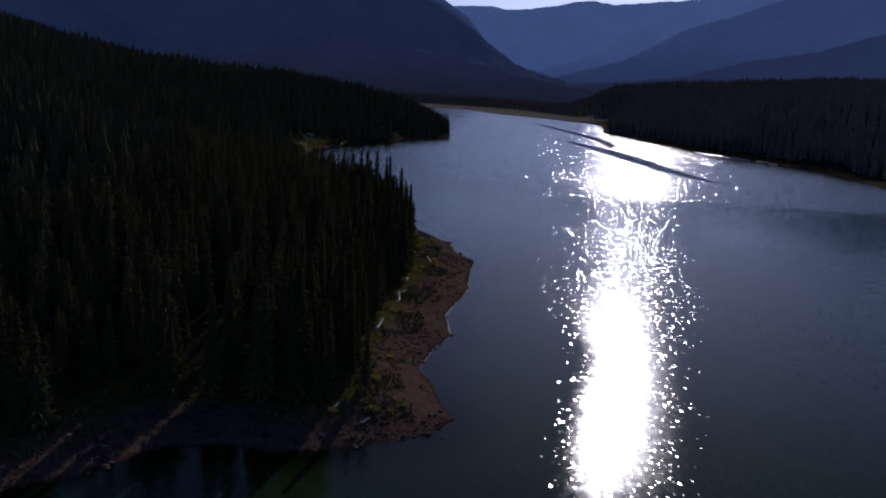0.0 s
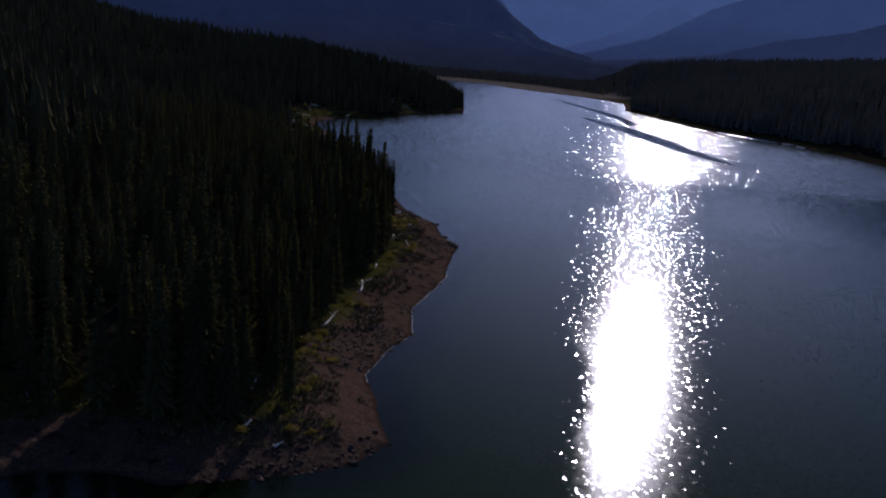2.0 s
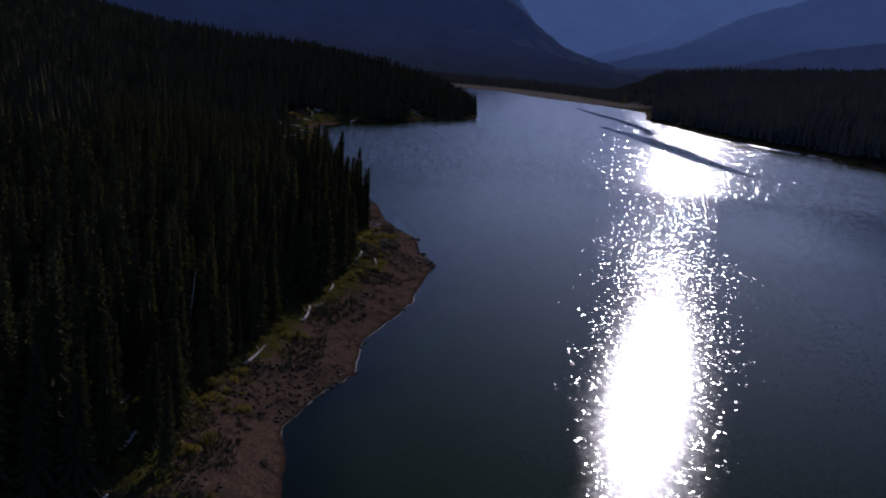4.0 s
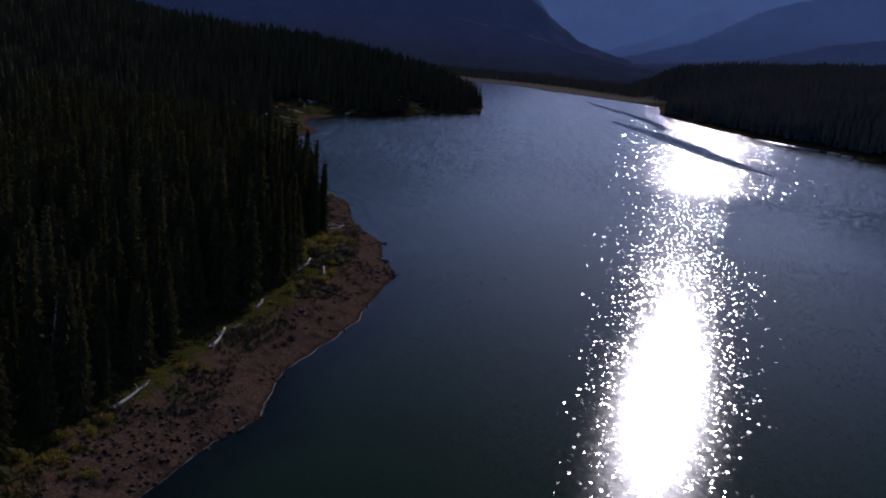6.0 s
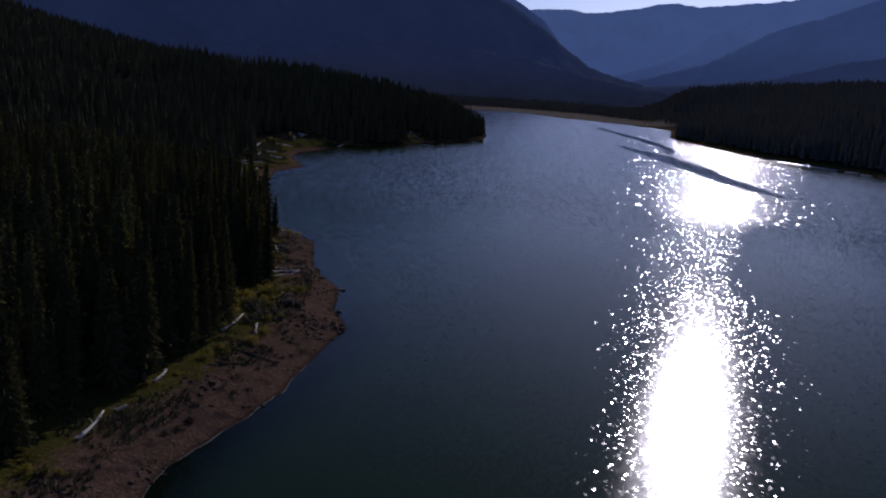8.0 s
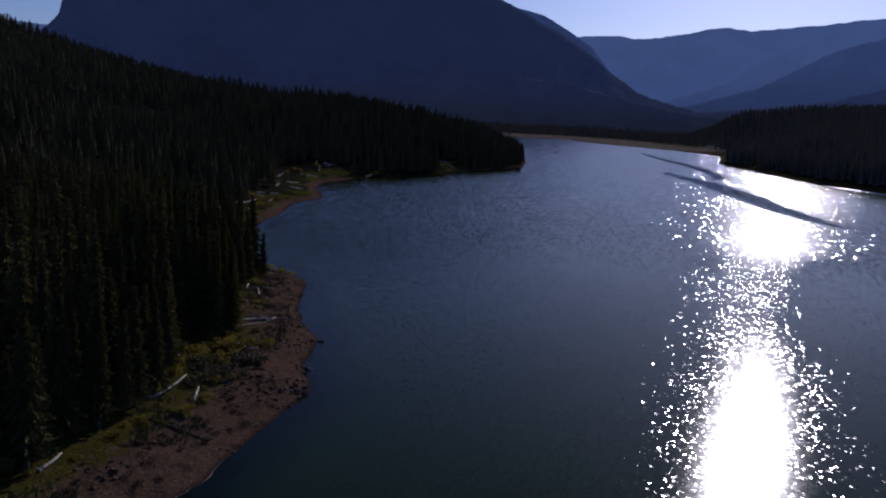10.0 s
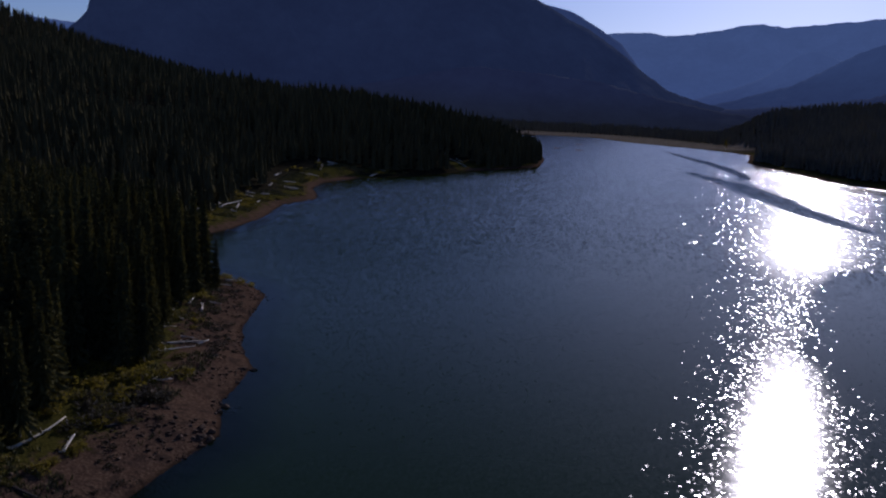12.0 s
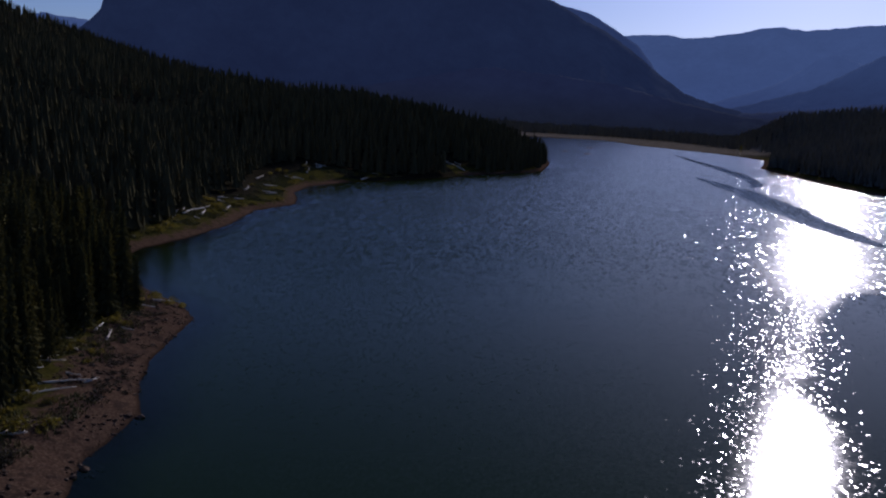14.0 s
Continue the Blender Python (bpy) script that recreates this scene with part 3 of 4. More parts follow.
# tall slender spruces that stand out over the point
for i, (x, y, h, fat) in enumerate(((3.9, 247.0, 16.0, 0.8), (0.7, 251.0, 19.5, 0.8), (2.6, 250.5, 15.0, 0.95), (3.0, 243.0, 14.5, 0.95), (1.2, 246.5, 17.0, 0.9), (-1.8, 243.0, 22.5, 0.68), (-5.3, 242.0, 23.0, 0.7), (-3.4, 249.0, 21.0, 0.66),
                                    (-8.8, 249.0, 22.0, 0.7), (-11.5, 256.0, 21.0, 0.7), (2.4, 245.5, 17.0, 0.62), (-1.0, 256.5, 16.5, 0.6), (-15.0, 262.0, 20.0, 0.7),
                                    (-7.5, 262.0, 17.0, 0.62), (-12.0, 274.0, 18.0, 0.66), (-20.0, 280.0, 19.0, 0.7), (-16.5, 292.0, 17.0, 0.66), (-20.5, 305.0, 15.5, 0.66))):
    t = copy_thing(masters[i % len(masters)], Matrix.Identity(4))
    t.matrix_basis = Matrix.Translation((x, y, float(on_ground(x, y)[0]) - 0.15)) @ Matrix.Rotation(i * 1.9, 4, "Z") @ Matrix.Diagonal((h * fat, h * fat, h, 1))

scatter(KINDS_B, rest, "conifer_forest_near", "dense dark spruce forest behind the gravel shore", NEEDLES_FOREST)
scatter(KINDS_C, np.concatenate([
    stand(-190, 60, 60, 1000, 4.6, lambda x, y, d: ((x < -72) | (d >= 70) | (y > 345)) & (d < 160) & (x < 60)),
    stand(-720, -60, 150, 1100, 7.8, lambda x, y, d: d >= 150)]), "conifer_forest_hill", "dark spruce forest covering the hillside by the lake", NEEDLES_HILL)
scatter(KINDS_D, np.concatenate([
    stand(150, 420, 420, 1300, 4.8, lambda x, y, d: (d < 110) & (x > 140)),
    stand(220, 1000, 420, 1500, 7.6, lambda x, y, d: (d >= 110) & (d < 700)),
    stand(-300, 800, 1230, 1900, 9.0, lambda x, y, d: (d > np.where(x < 190, 130, 10)))]), "conifer_forest_far", "dark forest along the far lake shore", NEEDLES_HAZED)


# ---- shore plants, driftwood and stones ----
def wood_material():
    m = Mat("bleached driftwood")
    p = m.scaled(m.node("ShaderNodeTexCoord").outputs["Object"], 1.0, 14, 14)
    n = m.noise(p, 1.0, 5)
    v = m.math("ADD", m.math("MULTIPLY", n, 0.7), m.math("MULTIPLY", m.node("ShaderNodeObjectInfo").outputs["Random"], 0.3))
    return m.done(m.principled(m.ramp(v, (0.2, (0.35, 0.29, 0.21)), (0.45, (0.68, 0.60, 0.47)), (0.8, (0.85, 0.77, 0.62))), 0.8, m.bump(n, 0.5, 0.03)))


WOOD = wood_material()


def dark_wood_material():
    m = Mat("dark wet log")
    n = m.noise(m.pos(), 2.5, 5)
    return m.done(m.principled(m.ramp(n, (0.3, (0.02, 0.015, 0.012)), (0.7, (0.07, 0.055, 0.045))), 0.8, m.bump(n, 0.5, 0.04)))


DARK_WOOD = dark_wood_material()


def tube(bm, pts, radii, sides=8):
    """A tapered, slightly bent round bar through the points."""
    rings = []
    for i, p in enumerate(pts):
        way = (Vector(pts[min(i + 1, len(pts) - 1)]) - Vector(pts[max(i - 1, 0)])).normalized()
        u = way.orthogonal().normalized()
        w = way.cross(u)
        rings.append([bm.verts.new(Vector(p) + radii[i] * (math.cos(a) * u + math.sin(a) * w)) for a in (2 * math.pi * k / sides for k in range(sides))])
    for a, b in zip(rings, rings[1:]):
        for k in range(sides):
            bm.faces.new((a[k], a[(k + 1) % sides], b[(k + 1) % sides], b[k]))
    bm.faces.new(rings[0][::-1])
    bm.faces.new(rings[-1])


def solid(name, bm, mat, smooth=True):
    me = bpy.data.meshes.new(name)
    bmesh.ops.recalc_face_normals(bm, faces=bm.faces)
    bm.to_mesh(me)
    bm.free()
    me.materials.append(mat)
    for f in me.polygons:
        f.use_smooth = smooth
    return me


def driftwood(x0, y0, x1, y1, radius, mat=None, label="bleached driftwood log lying on the gravel shore", lift=0.0):
    r = random.Random(int(abs(x0 * 31 + y0 * 7)))
    z0, z1 = float(on_ground(x0, y0)[0]), float(on_ground(x1, y1)[0])
    base = tagged(new("driftwood_log"), label, "log", "driftwood along the shore")
    base.location = (x0, y0, z0 + radius * 0.7)
    way = Vector((x1 - x0, y1 - y0, z1 - z0 + lift))
    ln = way.length
    side = way.cross(Vector((0, 0, 1))).normalized()
    n = 6
    bend = (r.random() - 0.5) * 0.10 * ln
    pts = [way * (i / n) + side * bend * math.sin(math.pi * i / n) for i in range(n + 1)]
    radii = [radius * (1.15 - 0.75 * i / n) * (0.92 + 0.16 * r.random()) for i in range(n + 1)]
    bm = bmesh.new()
    tube(bm, pts, radii)
    part("trunk", solid("trunk", bm, mat or WOOD), base)
    for k in range(3):
        i = r.randint(1, n - 1)
        out = (side * (1 if r.random() < 0.5 else -1) + Vector((0, 0, 0.5 + r.random())) + 0.6 * way.normalized()).normalized()
        l = ln * (0.08 + 0.12 * r.random())
        bm = bmesh.new()
        tube(bm, [pts[i], pts[i] + out * l * 0.5, pts[i] + out * l + Vector((0, 0, -0.1 * l))], [radius * 0.35, radius * 0.25, radius * 0.1], 5)
        part("branch_stub", solid("branch_stub", bm, mat or WOOD), base)
    bm = bmesh.new()                                       # torn root end
    for k in range(6):
        a = 2 * math.pi * k / 6 + r.random()
        out = (-way.normalized() * 0.5 + side * math.cos(a) + Vector((0, 0, 1)) * abs(math.sin(a)) * 0.8).normalized()
        tube(bm, [pts[0], pts[0] + out * radius * 2.4], [radius * 0.5, radius * 0.12], 5)
    part("root_end", solid("root_end", bm, mat or WOOD), base)
    return base


NEAR_LOGS = [(5.9, 156.6, 6.5, 163.0, 0.20), (7.9, 178.2, 7.3, 184.3, 0.20), (7.9, 195.0, 7.8, 198.7, 0.18), (-0.8, 131.6, -1.4, 138.9, 0.16),
    (3.1, 127.7, 2.6, 131.8, 0.18), (7.3, 217.4, 7.6, 225.6, 0.18), (11.9, 219.3, 10.9, 222.7, 0.18), (8.0, 185.9, 8.7, 186.8, 0.16),
    (-13.6, 305.4, -10.8, 306.6, 0.19), (7.2, 238.8, 8.2, 243.2, 0.15), (0.1, 251.9, 2.3, 253.7, 0.18), (2.3, 253.7, 5.2, 258.6, 0.13),
    (0.6, 257.4, 5.0, 263.0, 0.17), (-5.9, 266.0, -4.1, 267.3, 0.16), (-3.3, 260.0, -2.4, 262.0, 0.15), (-3.5, 255.9, -2.6, 259.6, 0.15), (-14.2, 287.8, -16.2, 291.0, 0.17)]
MORE_LOGS = [(-5.9, 263.1, -2.2, 266.2, 0.13), (7.8, 242.3, 9.9, 244.2, 0.16), (-5.0, 279.3, -6.5, 282.7, 0.17), (-8.5, 281.5, -9.6, 284.9, 0.18),
    (-13.8, 299.5, -9.7, 299.8, 0.17), (4.1, 261.6, 4.7, 263.8, 0.15), (4.9, 119.6, 5.4, 120.3, 0.15), (9.1, 116.7, 9.9, 117.4, 0.15), (-14.2, 121.5, -12.3, 127.7, 0.13),
    (-62.5, 391.0, -65.0, 397.5, 0.28), (-66.5, 404.0, -69.0, 410.0, 0.28), (-61.5, 406.0, -63.5, 412.0, 0.28), (-61.5, 421.0, -63.5, 428.5, 0.28), (-75.0, 461.0, -77.0, 468.0, 0.28),
    (-84.5, 541.0, -86.5, 548.0, 0.3), (-85.5, 555.0, -84.5, 563.0, 0.32), (-88.0, 560.0, -83.0, 561.0, 0.3), (-65.0, 386.5, -66.4, 395.0, 0.24), (-64.1, 400.0, -65.6, 409.0, 0.24), (-67.0, 410.0, -66.0, 419.0, 0.2), (-82.0, 470.0, -84.0, 477.0, 0.22),
    (-91.2, 503.0, -92.2, 512.0, 0.24), (-90.0, 552.0, -92.0, 558.0, 0.28),
    (-68.0, 570.0, -66.4, 575.0, 0.3), (236.0, 690.0, 240.0, 678.0, 0.4), (240.5, 674.0, 243.5, 664.0, 0.45)]
for row in NEAR_LOGS + MORE_LOGS:
    driftwood(*row, lift=0.35 if row[1] < 300 else 0.6)


def cove_logs():
    """Grey logs stranded along the cove and on the open bank of the wooded point."""
    r = random.Random(17)
    X, Y, _ = shore_spots(12, 360, 590, 9.0, 16.0, 91)
    spots = list(zip(X, Y)) + [(-52.0, 655.0), (-49.0, 662.0), (-54.0, 668.0), (-46.0, 672.0), (-43.0, 664.0)]
    spots += [(-8.5, 268.5), (-10.0, 274.0), (-5.0, 272.0), (-12.0, 282.0), (-7.0, 286.0), (0.5, 263.0)]
    for x, y in spots:
        a, l = r.uniform(-0.7, 0.9), r.uniform(2.5, 5.5) if y > 340 else r.uniform(1.2, 2.6)
        driftwood(x, y, x + l * math.cos(a), y + l * math.sin(a), 0.22 if y > 340 else 0.12, lift=0.3)


driftwood(10.4, 211.2, 18.2, 210.2, 0.17, DARK_WOOD, "dark waterlogged log lying across the gravel shore")
driftwood(12.0, 226.7, 13.1, 230.2, 0.17, DARK_WOOD, "dark waterlogged log lying across the gravel shore")


def leaf_material(name, dark, light):
    m = Mat(name)
    v = m.math("MULTIPLY_ADD", m.node("ShaderNodeObjectInfo").outputs["Random"], 0.5, m.math("MULTIPLY", m.noise(m.pos(), 4.0, 3), 0.6))
    col = m.ramp(v, (0.2, dark), (0.85, light))
    d, t = m.principled(col, 0.7, None, 0.2), m.node("ShaderNodeBsdfTranslucent")
    m.put(t.inputs["Color"], col)
    mix = m.node("ShaderNodeMixShader")
    mix.inputs[0].default_value = 0.5
    m.t.links.new(d, mix.inputs[1])
    m.t.links.new(t.outputs[0], mix.inputs[2])
    return m.done(mix.outputs[0])


LEAF_GOLD = leaf_material("autumn willow leaves", (0.06, 0.055, 0.008), (0.26, 0.20, 0.025))
LEAF_DARK = leaf_material("dark brush leaves", (0.020, 0.018, 0.011), (0.055, 0.045, 0.026))


def clump_arrays(leaves, seed, size=0.22, flat=0.75):
    """A bush of loose leaf clusters, radius about 1."""
    r = np.random.default_rng(seed)
    v, f = [], []
    lobes = [(r.normal(0, 0.42), r.normal(0, 0.42), 0.35 + 0.4 * r.random(), 0.35 + 0.25 * r.random()) for _ in range(7)]
    for k in range(leaves):
        cx, cy, cz, rad = lobes[k % 7]
        p = r.normal(0, 1, 3)
        p = p / np.linalg.norm(p) * rad * (0.6 + 0.4 * r.random())
        c = np.array([cx, cy, cz * flat]) + p * (1, 1, flat)
        c[2] = max(c[2], 0.03)
        a, b = r.normal(0, 1, 3), r.normal(0, 1, 3)
        a, b = a / np.linalg.norm(a) * size * (0.5 + r.random()), b / np.linalg.norm(b) * size * (0.4 + 0.6 * r.random())
        i = len(v)
        v += [tuple(c - a * 0.5), tuple(c + b * 0.5), tuple(c + a * 0.5), tuple(c - b * 0.4)]
        f += [(i, i + 1, i + 2), (i, i + 2, i + 3)]
    return np.array(v), np.array(f)


def stems_mesh(seed):
    r = random.Random(seed)
    bm = bmesh.new()
    for k in range(7):
        a, t = r.random() * 6.3, 0.3 + 0.4 * r.random()
        tube(bm, [(0.05 * math.cos(a), 0.05 * math.sin(a), -0.05), (t * math.cos(a), t * math.sin(a), 0.55 + 0.3 * r.random())], [0.03, 0.01], 4)
    return solid("stem", bm, BARK)


def shrub_masters(label, mat, group, n, leaves, size, flat):
    out = []
    for i in range(n):
        t = tagged(new("shrub"), label, "shrub", group)
        part("stem", stems_mesh(i), t)
        part("foliage", raw_mesh("foliage", *clump_arrays(leaves, 500 + i, size, flat), mat), t)
        out.append(t)
    return out


def plant_out(masters, spots):
    for i, (x, y, r, h) in enumerate(spots):
        m = Matrix.Translation((x, y, float(on_ground(x, y)[0]) - 0.03)) @ Matrix.Rotation(i * 2.4, 4, "Z") @ Matrix.Diagonal((r, r, h, 1))
        t = masters[i] if i < len(masters) else copy_thing(masters[i % len(masters)], Matrix.Identity(4))
        t.matrix_basis = m


def shore_spots(n, y0, y1, lo, hi, seed, x0=-110, x1=24):
    """Spots along the left shore, between two distances from the water."""
    r = np.random.default_rng(seed)
    X, Y = r.uniform(x0, x1, 60 * n), r.uniform(y0, y1, 60 * n)
    d = inland(X, Y)
    ok = (d > lo) & (d < hi) & (fbm(X / 7, Y / 7, seed, 2) > -0.05)
    return X[ok][:n], Y[ok][:n], r


def shrubs():
    X, Y, r = shore_spots(70, 100, 316, 7.5, 14.5, 61)
    gold = [(x, y, r.uniform(0.5, 1.25), r.uniform(0.5, 1.2)) for x, y in zip(X, Y)]
    # the large golden willows above the tip of the point
    gold += [(4.4, 228.4, 1.8, 1.4), (3.6, 236.0, 1.9, 1.5), (5.4, 225.0, 1.6, 1.2), (5.8, 231.0, 1.7, 1.4)]
    gold += [(8.5, 244.0, 2.3, 1.9), (7.2, 240.5, 2.2, 1.9), (10.0, 247.5, 1.7, 1.4), (6.0, 240.0, 2.2, 1.7), (2.0, 241.5, 2.1, 1.6), (4.4, 235.6, 2.0, 1.5), (-2.4, 236.8, 2.1, 1.7), (0.4, 244.6, 1.9, 1.5), (1.5, 232.8, 1.8, 1.4), (-3.2, 247.5, 1.8, 1.4), (-4.6, 254.0, 1.7, 1.3), (3.2, 247.6, 1.5, 1.1), (-9.5, 287.5, 1.6, 1.3), (-15.0, 301.5, 1.7, 1.3), (-12.0, 296.5, 1.5, 1.2), (-18.5, 307.5, 1.6, 1.4), (-14.0, 306.5, 1.4, 1.1), (-11.0, 306.0, 1.3, 1.0), (-9.0, 307.5, 1.1, 0.9), (-12.5, 309.0, 1.2, 1.0), (-16.5, 310.5, 1.3, 1.1), (7.8, 237.6, 1.7, 1.4), (3.4, 238.6, 1.9, 1.5), (5.2, 243.6, 1.8, 1.3), (0.6, 236.6, 1.8, 1.5), (-1.2, 240.5, 1.7, 1.4), (8.6, 234.8, 1.3, 1.2),
             (-30, 121, 1.6, 1.6), (-28, 115.5, 1.4, 1.3), (-24, 118, 1.5, 1.2), (4.8, 148.5, 1.3, 1.1), (5.6, 145.2, 1.2, 0.9)]
    X, Y, r = shore_spots(22, 116, 152, 5.0, 13, 65, 2, 16)
    gold += [(x, y, r.uniform(0.4, 0.95), r.uniform(0.35, 0.8)) for x, y in zip(X, Y)]
    X, Y, r = shore_spots(60, 345, 600, 4.5, 19, 63)
    gold += [(x, y, r.uniform(1.0, 2.2), r.uniform(0.8, 1.7)) for x, y in zip(X, Y)]
    plant_out(shrub_masters("golden green willow shrub on the bank above the gravel", LEAF_GOLD, "willow shrubs on the bank", 5, 260, 0.24, 0.8), gold)
    X, Y, r = shore_spots(60, 96, 316, 2.2, 11, 67)
    dark = [(x, y, r.uniform(0.35, 1.0), r.uniform(0.25, 0.7)) for x, y in zip(X, Y)]
    X, Y, r = shore_spots(30, 117, 152, 3.0, 10.5, 69, 2, 20)
    dark += [(x, y, r.uniform(0.3, 0.8), r.uniform(0.25, 0.6)) for x, y in zip(X, Y)]
    dark += [(9.9, 227.5, 2.0, 1.4), (10.9, 231.0, 1.9, 1.5), (8.8, 224.6, 1.7, 1.2), (7.6, 229.4, 2.0, 1.6), (6.6, 233.0, 1.8, 1.5)]
    dark += [(11.4, 236.2, 2.3, 1.9), (10.0, 235.2, 2.0, 1.8), (12.6, 237.4, 1.8, 1.5), (7.6, 259.5, 1.5, 0.9), (9.0, 257.0, 1.4, 0.9), (6.4, 262.0, 1.3, 0.8)]
    dark += [(10.6, 236.6, 2.0, 1.7), (11.8, 238.8, 1.5, 1.3), (9.3, 238.8, 1.6, 1.4)]
    plant_out(shrub_masters("low dark brush growing in the gravel", LEAF_DARK, "low brush on the shore", 4, 170, 0.26, 0.6), dark)


def low_brush():
    """Knee-high brush dotted over the gravel, too many to count."""
    X, Y, r = shore_spots(85, 112, 312, 1.6, 9.5, 75)
    Z, h = on_ground(X, Y) - 0.03, r.uniform(0.3, 0.6, len(X))
    rows = np.stack([X, Y, Z, h, r.random(len(X)) * 6.28, r.random(len(X)), r.uniform(1.3, 1.9, len(X))], 1)
    scatter([clump_arrays(110, 520 + k, 0.3, 0.8) for k in range(4)], rows, "low_brush", "low dark brush dotted over the brown gravel", LEAF_DARK, "brush")


shrubs()
low_brush()
cove_logs()


def stone_material():
    m = Mat("shore stone")
    n = m.noise(m.pos(), 5.0, 4)
    tint = m.node("ShaderNodeNewGeometry").outputs["Random Per Island"]
    c = m.mix(0.5, m.ramp(n, (0.3, (0.03, 0.018, 0.011)), (0.7, (0.11, 0.068, 0.042))), m.ramp(tint, (0.0, (0.02, 0.013, 0.010)), (0.8, (0.09, 0.052, 0.032)), (1.0, (0.24, 0.175, 0.12))))
    return m.done(m.principled(c, 0.9, m.bump(n, 0.5, 0.05), 0.1))


STONE = stone_material()


def stone_arrays(seed, div=1):
    bm = bmesh.new()
    bmesh.ops.create_icosphere(bm, subdivisions=div, radius=1)
    r = random.Random(seed)
    for v in bm.verts:
        v.co *= 0.72 + 0.5 * r.random()
        v.co.z *= 0.6
    bm.verts.ensure_lookup_table()
    out = np.array([v.co[:] for v in bm.verts]), np.array([[v.index for v in f.verts] for f in bm.faces])
    bm.free()
    return out


def stones():
    kinds = [stone_arrays(k) for k in range(6)]
    X, Y, r = shore_spots(5200, 92, 316, -0.35, 10.5, 71, -45, 24)
    Z = on_ground(X, Y)
    size = 0.06 + 0.28 * r.random(len(X)) ** 4
    vs, fs, off = [], [], 0
    for i, (x, y, z, q) in enumerate(zip(X, Y, Z, size)):
        v, f = kinds[i % 6]
        a = i * 1.7
        w = v @ np.array([[math.cos(a), math.sin(a), 0], [-math.sin(a), math.cos(a), 0], [0, 0, 1]]) * q
        vs.append(w + (x, y, z + q * 0.2))
        fs.append(f + off)
        off += len(v)
    tagged(new("shore_stones", raw_mesh("shore_stones", np.concatenate(vs), np.concatenate(fs), STONE)), "loose brown stones scattered over the gravel shore", "stones", kind="stuff")
    # boulders on the points
    big = [stone_arrays(40 + k, 2) for k in range(4)]
    meshes = [raw_mesh("boulder", v, f, STONE) for v, f in big]
    r = random.Random(5)
    for cx, cy, n, spread in ((21.2, 231.5, 16, 3.0), (18.5, 241.5, 8, 2.2), (14.8, 256.0, 7, 2.0), (19.5, 119.5, 9, 3.2), (-2.5, 300, 6, 2.5), (10.0, 112.3, 8, 3.0), (-20, 101, 9, 4.0)):
        for k in range(n):
            x, y = cx + r.gauss(0, spread * 0.5), cy + r.gauss(0, spread * 0.6)
            q = 0.2 + 0.4 * r.random() ** 2
            t = tagged(new("boulder", meshes[r.randint(0, 3)]), "dark rounded boulder at the water's edge", "boulder", "boulders on the points")
            t.matrix_basis = Matrix.Translation((x, y, float(on_ground(x, y)[0]) + q * 0.2)) @ Matrix.Rotation(r.random() * 6, 4, "Z") @ Matrix.Diagonal((q, q * 0.8, q, 1))


stones()


def grass_tufts():
    m = Mat("dry grass")
    n = m.node("ShaderNodeNewGeometry").outputs["Random Per Island"]
    mat = m.done(m.principled(m.ramp(n, (0.0, (0.05, 0.055, 0.012)), (1.0, (0.20, 0.165, 0.055))), 0.8))
    X, Y, r = shore_spots(9000, 98, 600, 5.0, 16, 73, -110, 20)
    Z = on_ground(X, Y)
    n = len(X)
    v, f = [], []
    for j in range(4):
        a, h, lean = r.random(n) * 6.28, 0.25 + 0.45 * r.random(n), 0.25 * r.random(n)
        w = 0.05 + 0.05 * r.random(n)
        bx, by = X + r.normal(0, 0.12, n), Y + r.normal(0, 0.12, n)
        tri = np.stack([np.stack([bx - w * np.sin(a), by + w * np.cos(a), Z - 0.03], 1), np.stack([bx + w * np.sin(a), by - w * np.cos(a), Z - 0.03], 1),
                        np.stack([bx + lean * np.cos(a), by + lean * np.sin(a), Z + h], 1)], 1)
        v.append(tri.reshape(-1, 3))
    v = np.concatenate(v)
    tagged(new("dry_grass", raw_mesh("dry_grass", v, np.arange(len(v)).reshape(-1, 3), mat)), "dry yellow grass along the top of the shore", "grass", kind="stuff")


grass_tufts()


def glint_edge():
    """A thin pale strip painted for the sun's glint on the wet edge where ripples wash the gravel."""
    m = Mat("waterline glint")
    mat = m.done(m.principled(m.ramp(m.noise(m.pos(), 3.0, 3), (0.35, (0.02, 0.02, 0.021)), (0.65, (0.10, 0.098, 0.092))), 0.6, None, 0.3))
    Y = np.arange(141, 214, 0.35)
    lo, hi = np.full(len(Y), 10.0), np.full(len(Y), 27.0)
    for _ in range(26):
        mid = (lo + hi) / 2
        land = inland(mid, Y) > 0
        lo, hi = np.where(land, mid, lo), np.where(land, hi, mid)
    w = 0.075 * (0.3 + 0.7 * np.abs(fbm(Y / 2.5, 0 * Y, 81, 2))) * np.interp(Y, [141, 150, 158, 200, 214], [0.3, 0.9, 1.2, 1.0, 0.2])
    v = np.concatenate([np.stack([lo - w, Y, 0 * Y + 0.035], 1), np.stack([lo + 0.03, Y, 0 * Y + 0.05], 1), np.stack([lo + w, Y, 0 * Y + 0.012], 1)])
    n, i = len(Y), np.arange(len(Y) - 1)
    f = np.concatenate([np.stack([i + k * n, i + (k + 1) * n, i + (k + 1) * n + 1, i + k * n + 1], 1) for k in range(2)])
    tagged(new("shore_foam", raw_mesh("shore_foam", v, f, mat, True)), "thin pale strip painted as sun glint along the waterline", "foam", kind="stuff")


glint_edge()


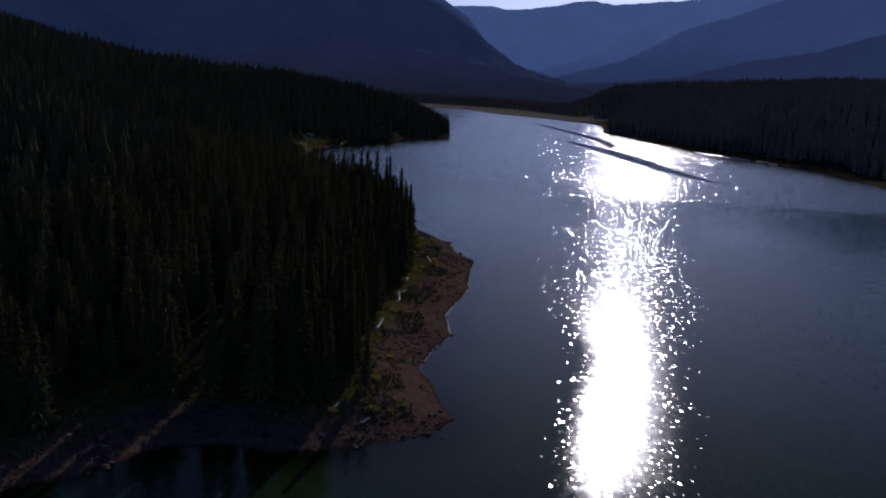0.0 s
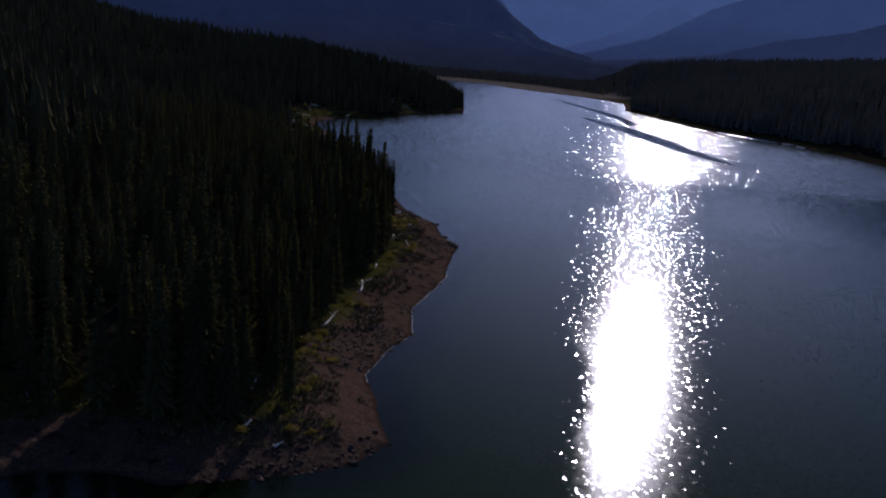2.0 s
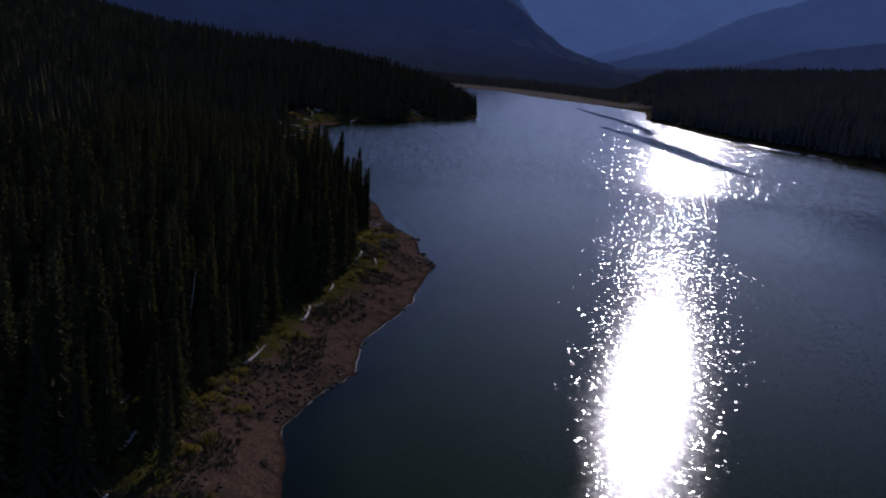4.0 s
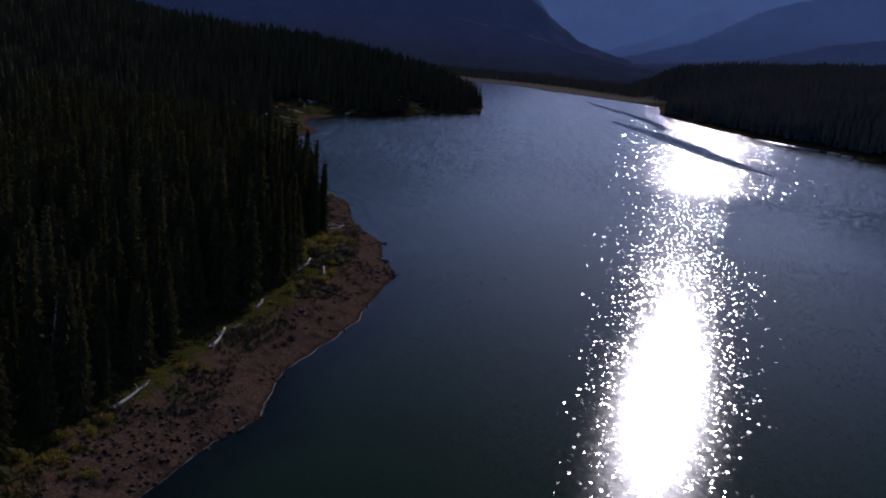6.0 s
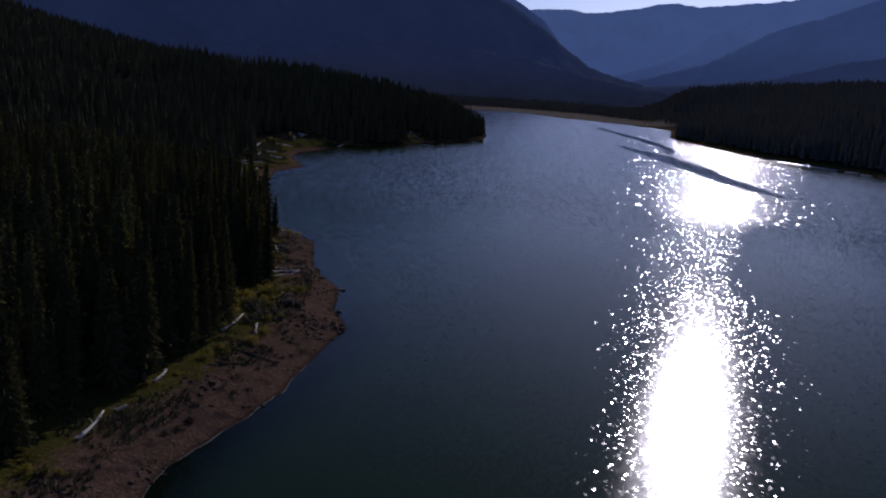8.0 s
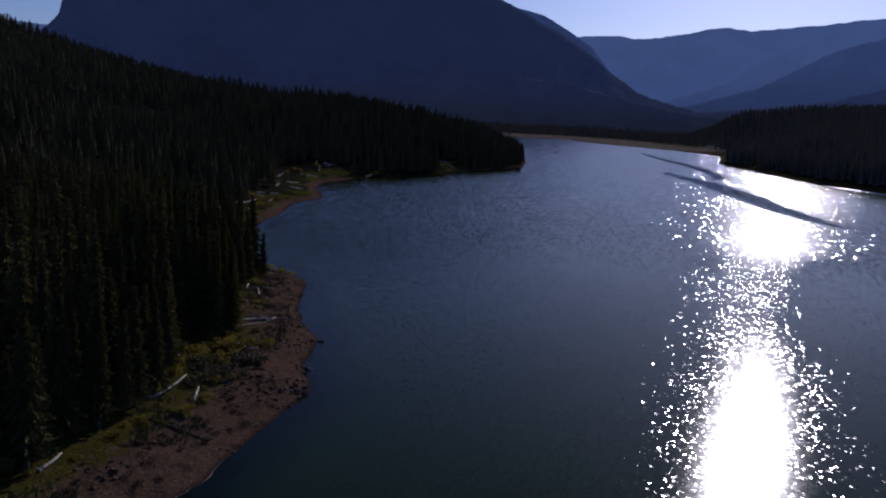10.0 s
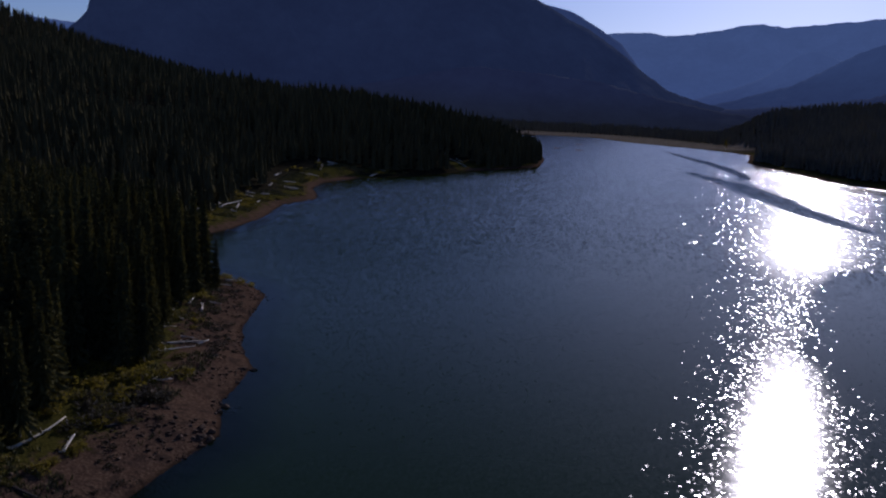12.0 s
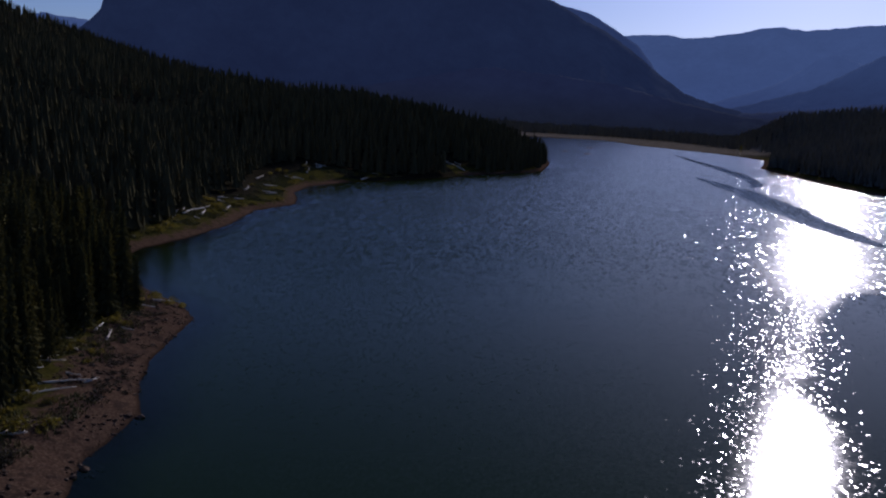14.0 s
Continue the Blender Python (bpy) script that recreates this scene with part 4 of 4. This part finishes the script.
def gravel_bar(name, label, points, half, mat):
    """A low bar of pale gravel along the waterline, with a rounded back."""
    P = np.array(points, float)
    along = np.concatenate([[0], np.cumsum(np.hypot(*np.diff(P, axis=0).T))])
    u = np.linspace(0, along[-1], 90)
    x, y = np.interp(u, along, P[:, 0]), np.interp(u, along, P[:, 1])
    tx, ty = np.gradient(x), np.gradient(y)
    ln = np.hypot(tx, ty)
    w = half * np.sin(np.pi * np.clip(u / along[-1], 0.01, 0.99)) ** 0.4 * (0.75 + 0.3 * fbm(u / 6, 0 * u, 95, 3))
    rows = []
    for k in np.linspace(-1, 1, 9):
        rows.append(np.stack([x - ty / ln * w * k, y + tx / ln * w * k, 0.42 * (1 - k * k) * (1 + 0.3 * fbm(u / 3, 0 * u + k * 3, 97, 2)) - 0.06], 1))
    v = np.concatenate(rows)
    n, i = len(u), np.arange(len(u) - 1)
    f = np.concatenate([np.stack([i + k * n, i + (k + 1) * n, i + (k + 1) * n + 1, i + k * n + 1], 1) for k in range(8)])
    return tagged(new(name, raw_mesh(name, v, f, mat, True)), label, "gravel bar")


def pale_gravel_material():
    m = Mat("pale wet gravel")
    p = m.pos()
    n = m.noise(p, 2.0, 5)
    return m.done(m.principled(m.ramp(n, (0.3, (0.30, 0.27, 0.23)), (0.7, (0.55, 0.51, 0.45))), m.range(n, 0.3, 0.7, 0.3, 0.6), m.bump(n, 0.5, 0.08), 0.5))


PALE_GRAVEL = pale_gravel_material()
gravel_bar("gravel_bar", "pale wet gravel bar lying along the wooded far shore", [(203, 756), (207.5, 744), (215, 729), (225, 711), (233, 698)], 2.0, PALE_GRAVEL)
gravel_bar("gravel_bar", "short pale gravel spit at the corner of the far shore", [(176, 1160), (179, 1176), (181, 1200)], 3.0, PALE_GRAVEL)


# ---- single trees and far things ----
def snag(x, y, h, lean):
    r = random.Random(int(abs(x * 13 + y)))
    t = tagged(new("dead_tree"), "pale dead conifer with bare branches among the living trees", "tree", "dead trees")
    t.location = (x, y, float(on_ground(x, y)[0]) - 0.1)
    top = Vector((lean, 0.3 * lean, h))
    bm = bmesh.new()
    tube(bm, [(0, 0, 0), top * 0.5 + Vector((0.1, 0, 0)), top], [0.17, 0.11, 0.03], 7)
    part("trunk", solid("trunk", bm, WOOD), t)
    for k in range(9):
        u = 0.3 + 0.65 * k / 9
        a = r.random() * 6.3
        p = top * u
        bm = bmesh.new()
        tube(bm, [p, p + Vector((math.cos(a), math.sin(a), -0.1)) * (1.3 * (1.1 - u))], [0.04, 0.01], 4)
        part("branch", solid("branch", bm, WOOD), t)


for row in ((-3.6, 160.5, 8.5, 0.8), (-27.0, 280.0, 9.0, -0.6), (2.6, 137.5, 5.0, 1.2)):
    snag(*row)


def aspen(x, y, h):
    t = tagged(new("aspen"), "slender yellow aspen beside the far meadow", "tree")
    t.location = (x, y, float(on_ground(x, y)[0]) - 0.1)
    bm = bmesh.new()
    tube(bm, [(0, 0, 0), (0.2, 0, h * 0.5), (0, 0, h * 0.92)], [0.3, 0.2, 0.05], 7)
    part("trunk", solid("trunk", bm, WOOD), t)
    v, f = clump_arrays(420, 900, 0.25, 1.0)
    part("crown", raw_mesh("crown", v * (1.7, 1.7, h * 0.75) + (0, 0, h * 0.25), f, LEAF_GOLD), t)


aspen(163.0, 1290.0, 11.0)
aspen(186.0, 915.0, 9.0)


def islet(x, y, r):
    v, f = stone_arrays(int(r * 10), 3)
    t = tagged(new("lake_rock", raw_mesh("lake_rock", v * (r, r * 0.6, 1.0), f, STONE)), "low dark rock standing out of the calm water", "rock", "rocks in the lake")
    t.location = (x, y, 0.25)


islet(-8.0, 1166.0, 4.2)
islet(2.0, 1023.0, 4.0)
islet(-22.0, 1040.0, 3.2)
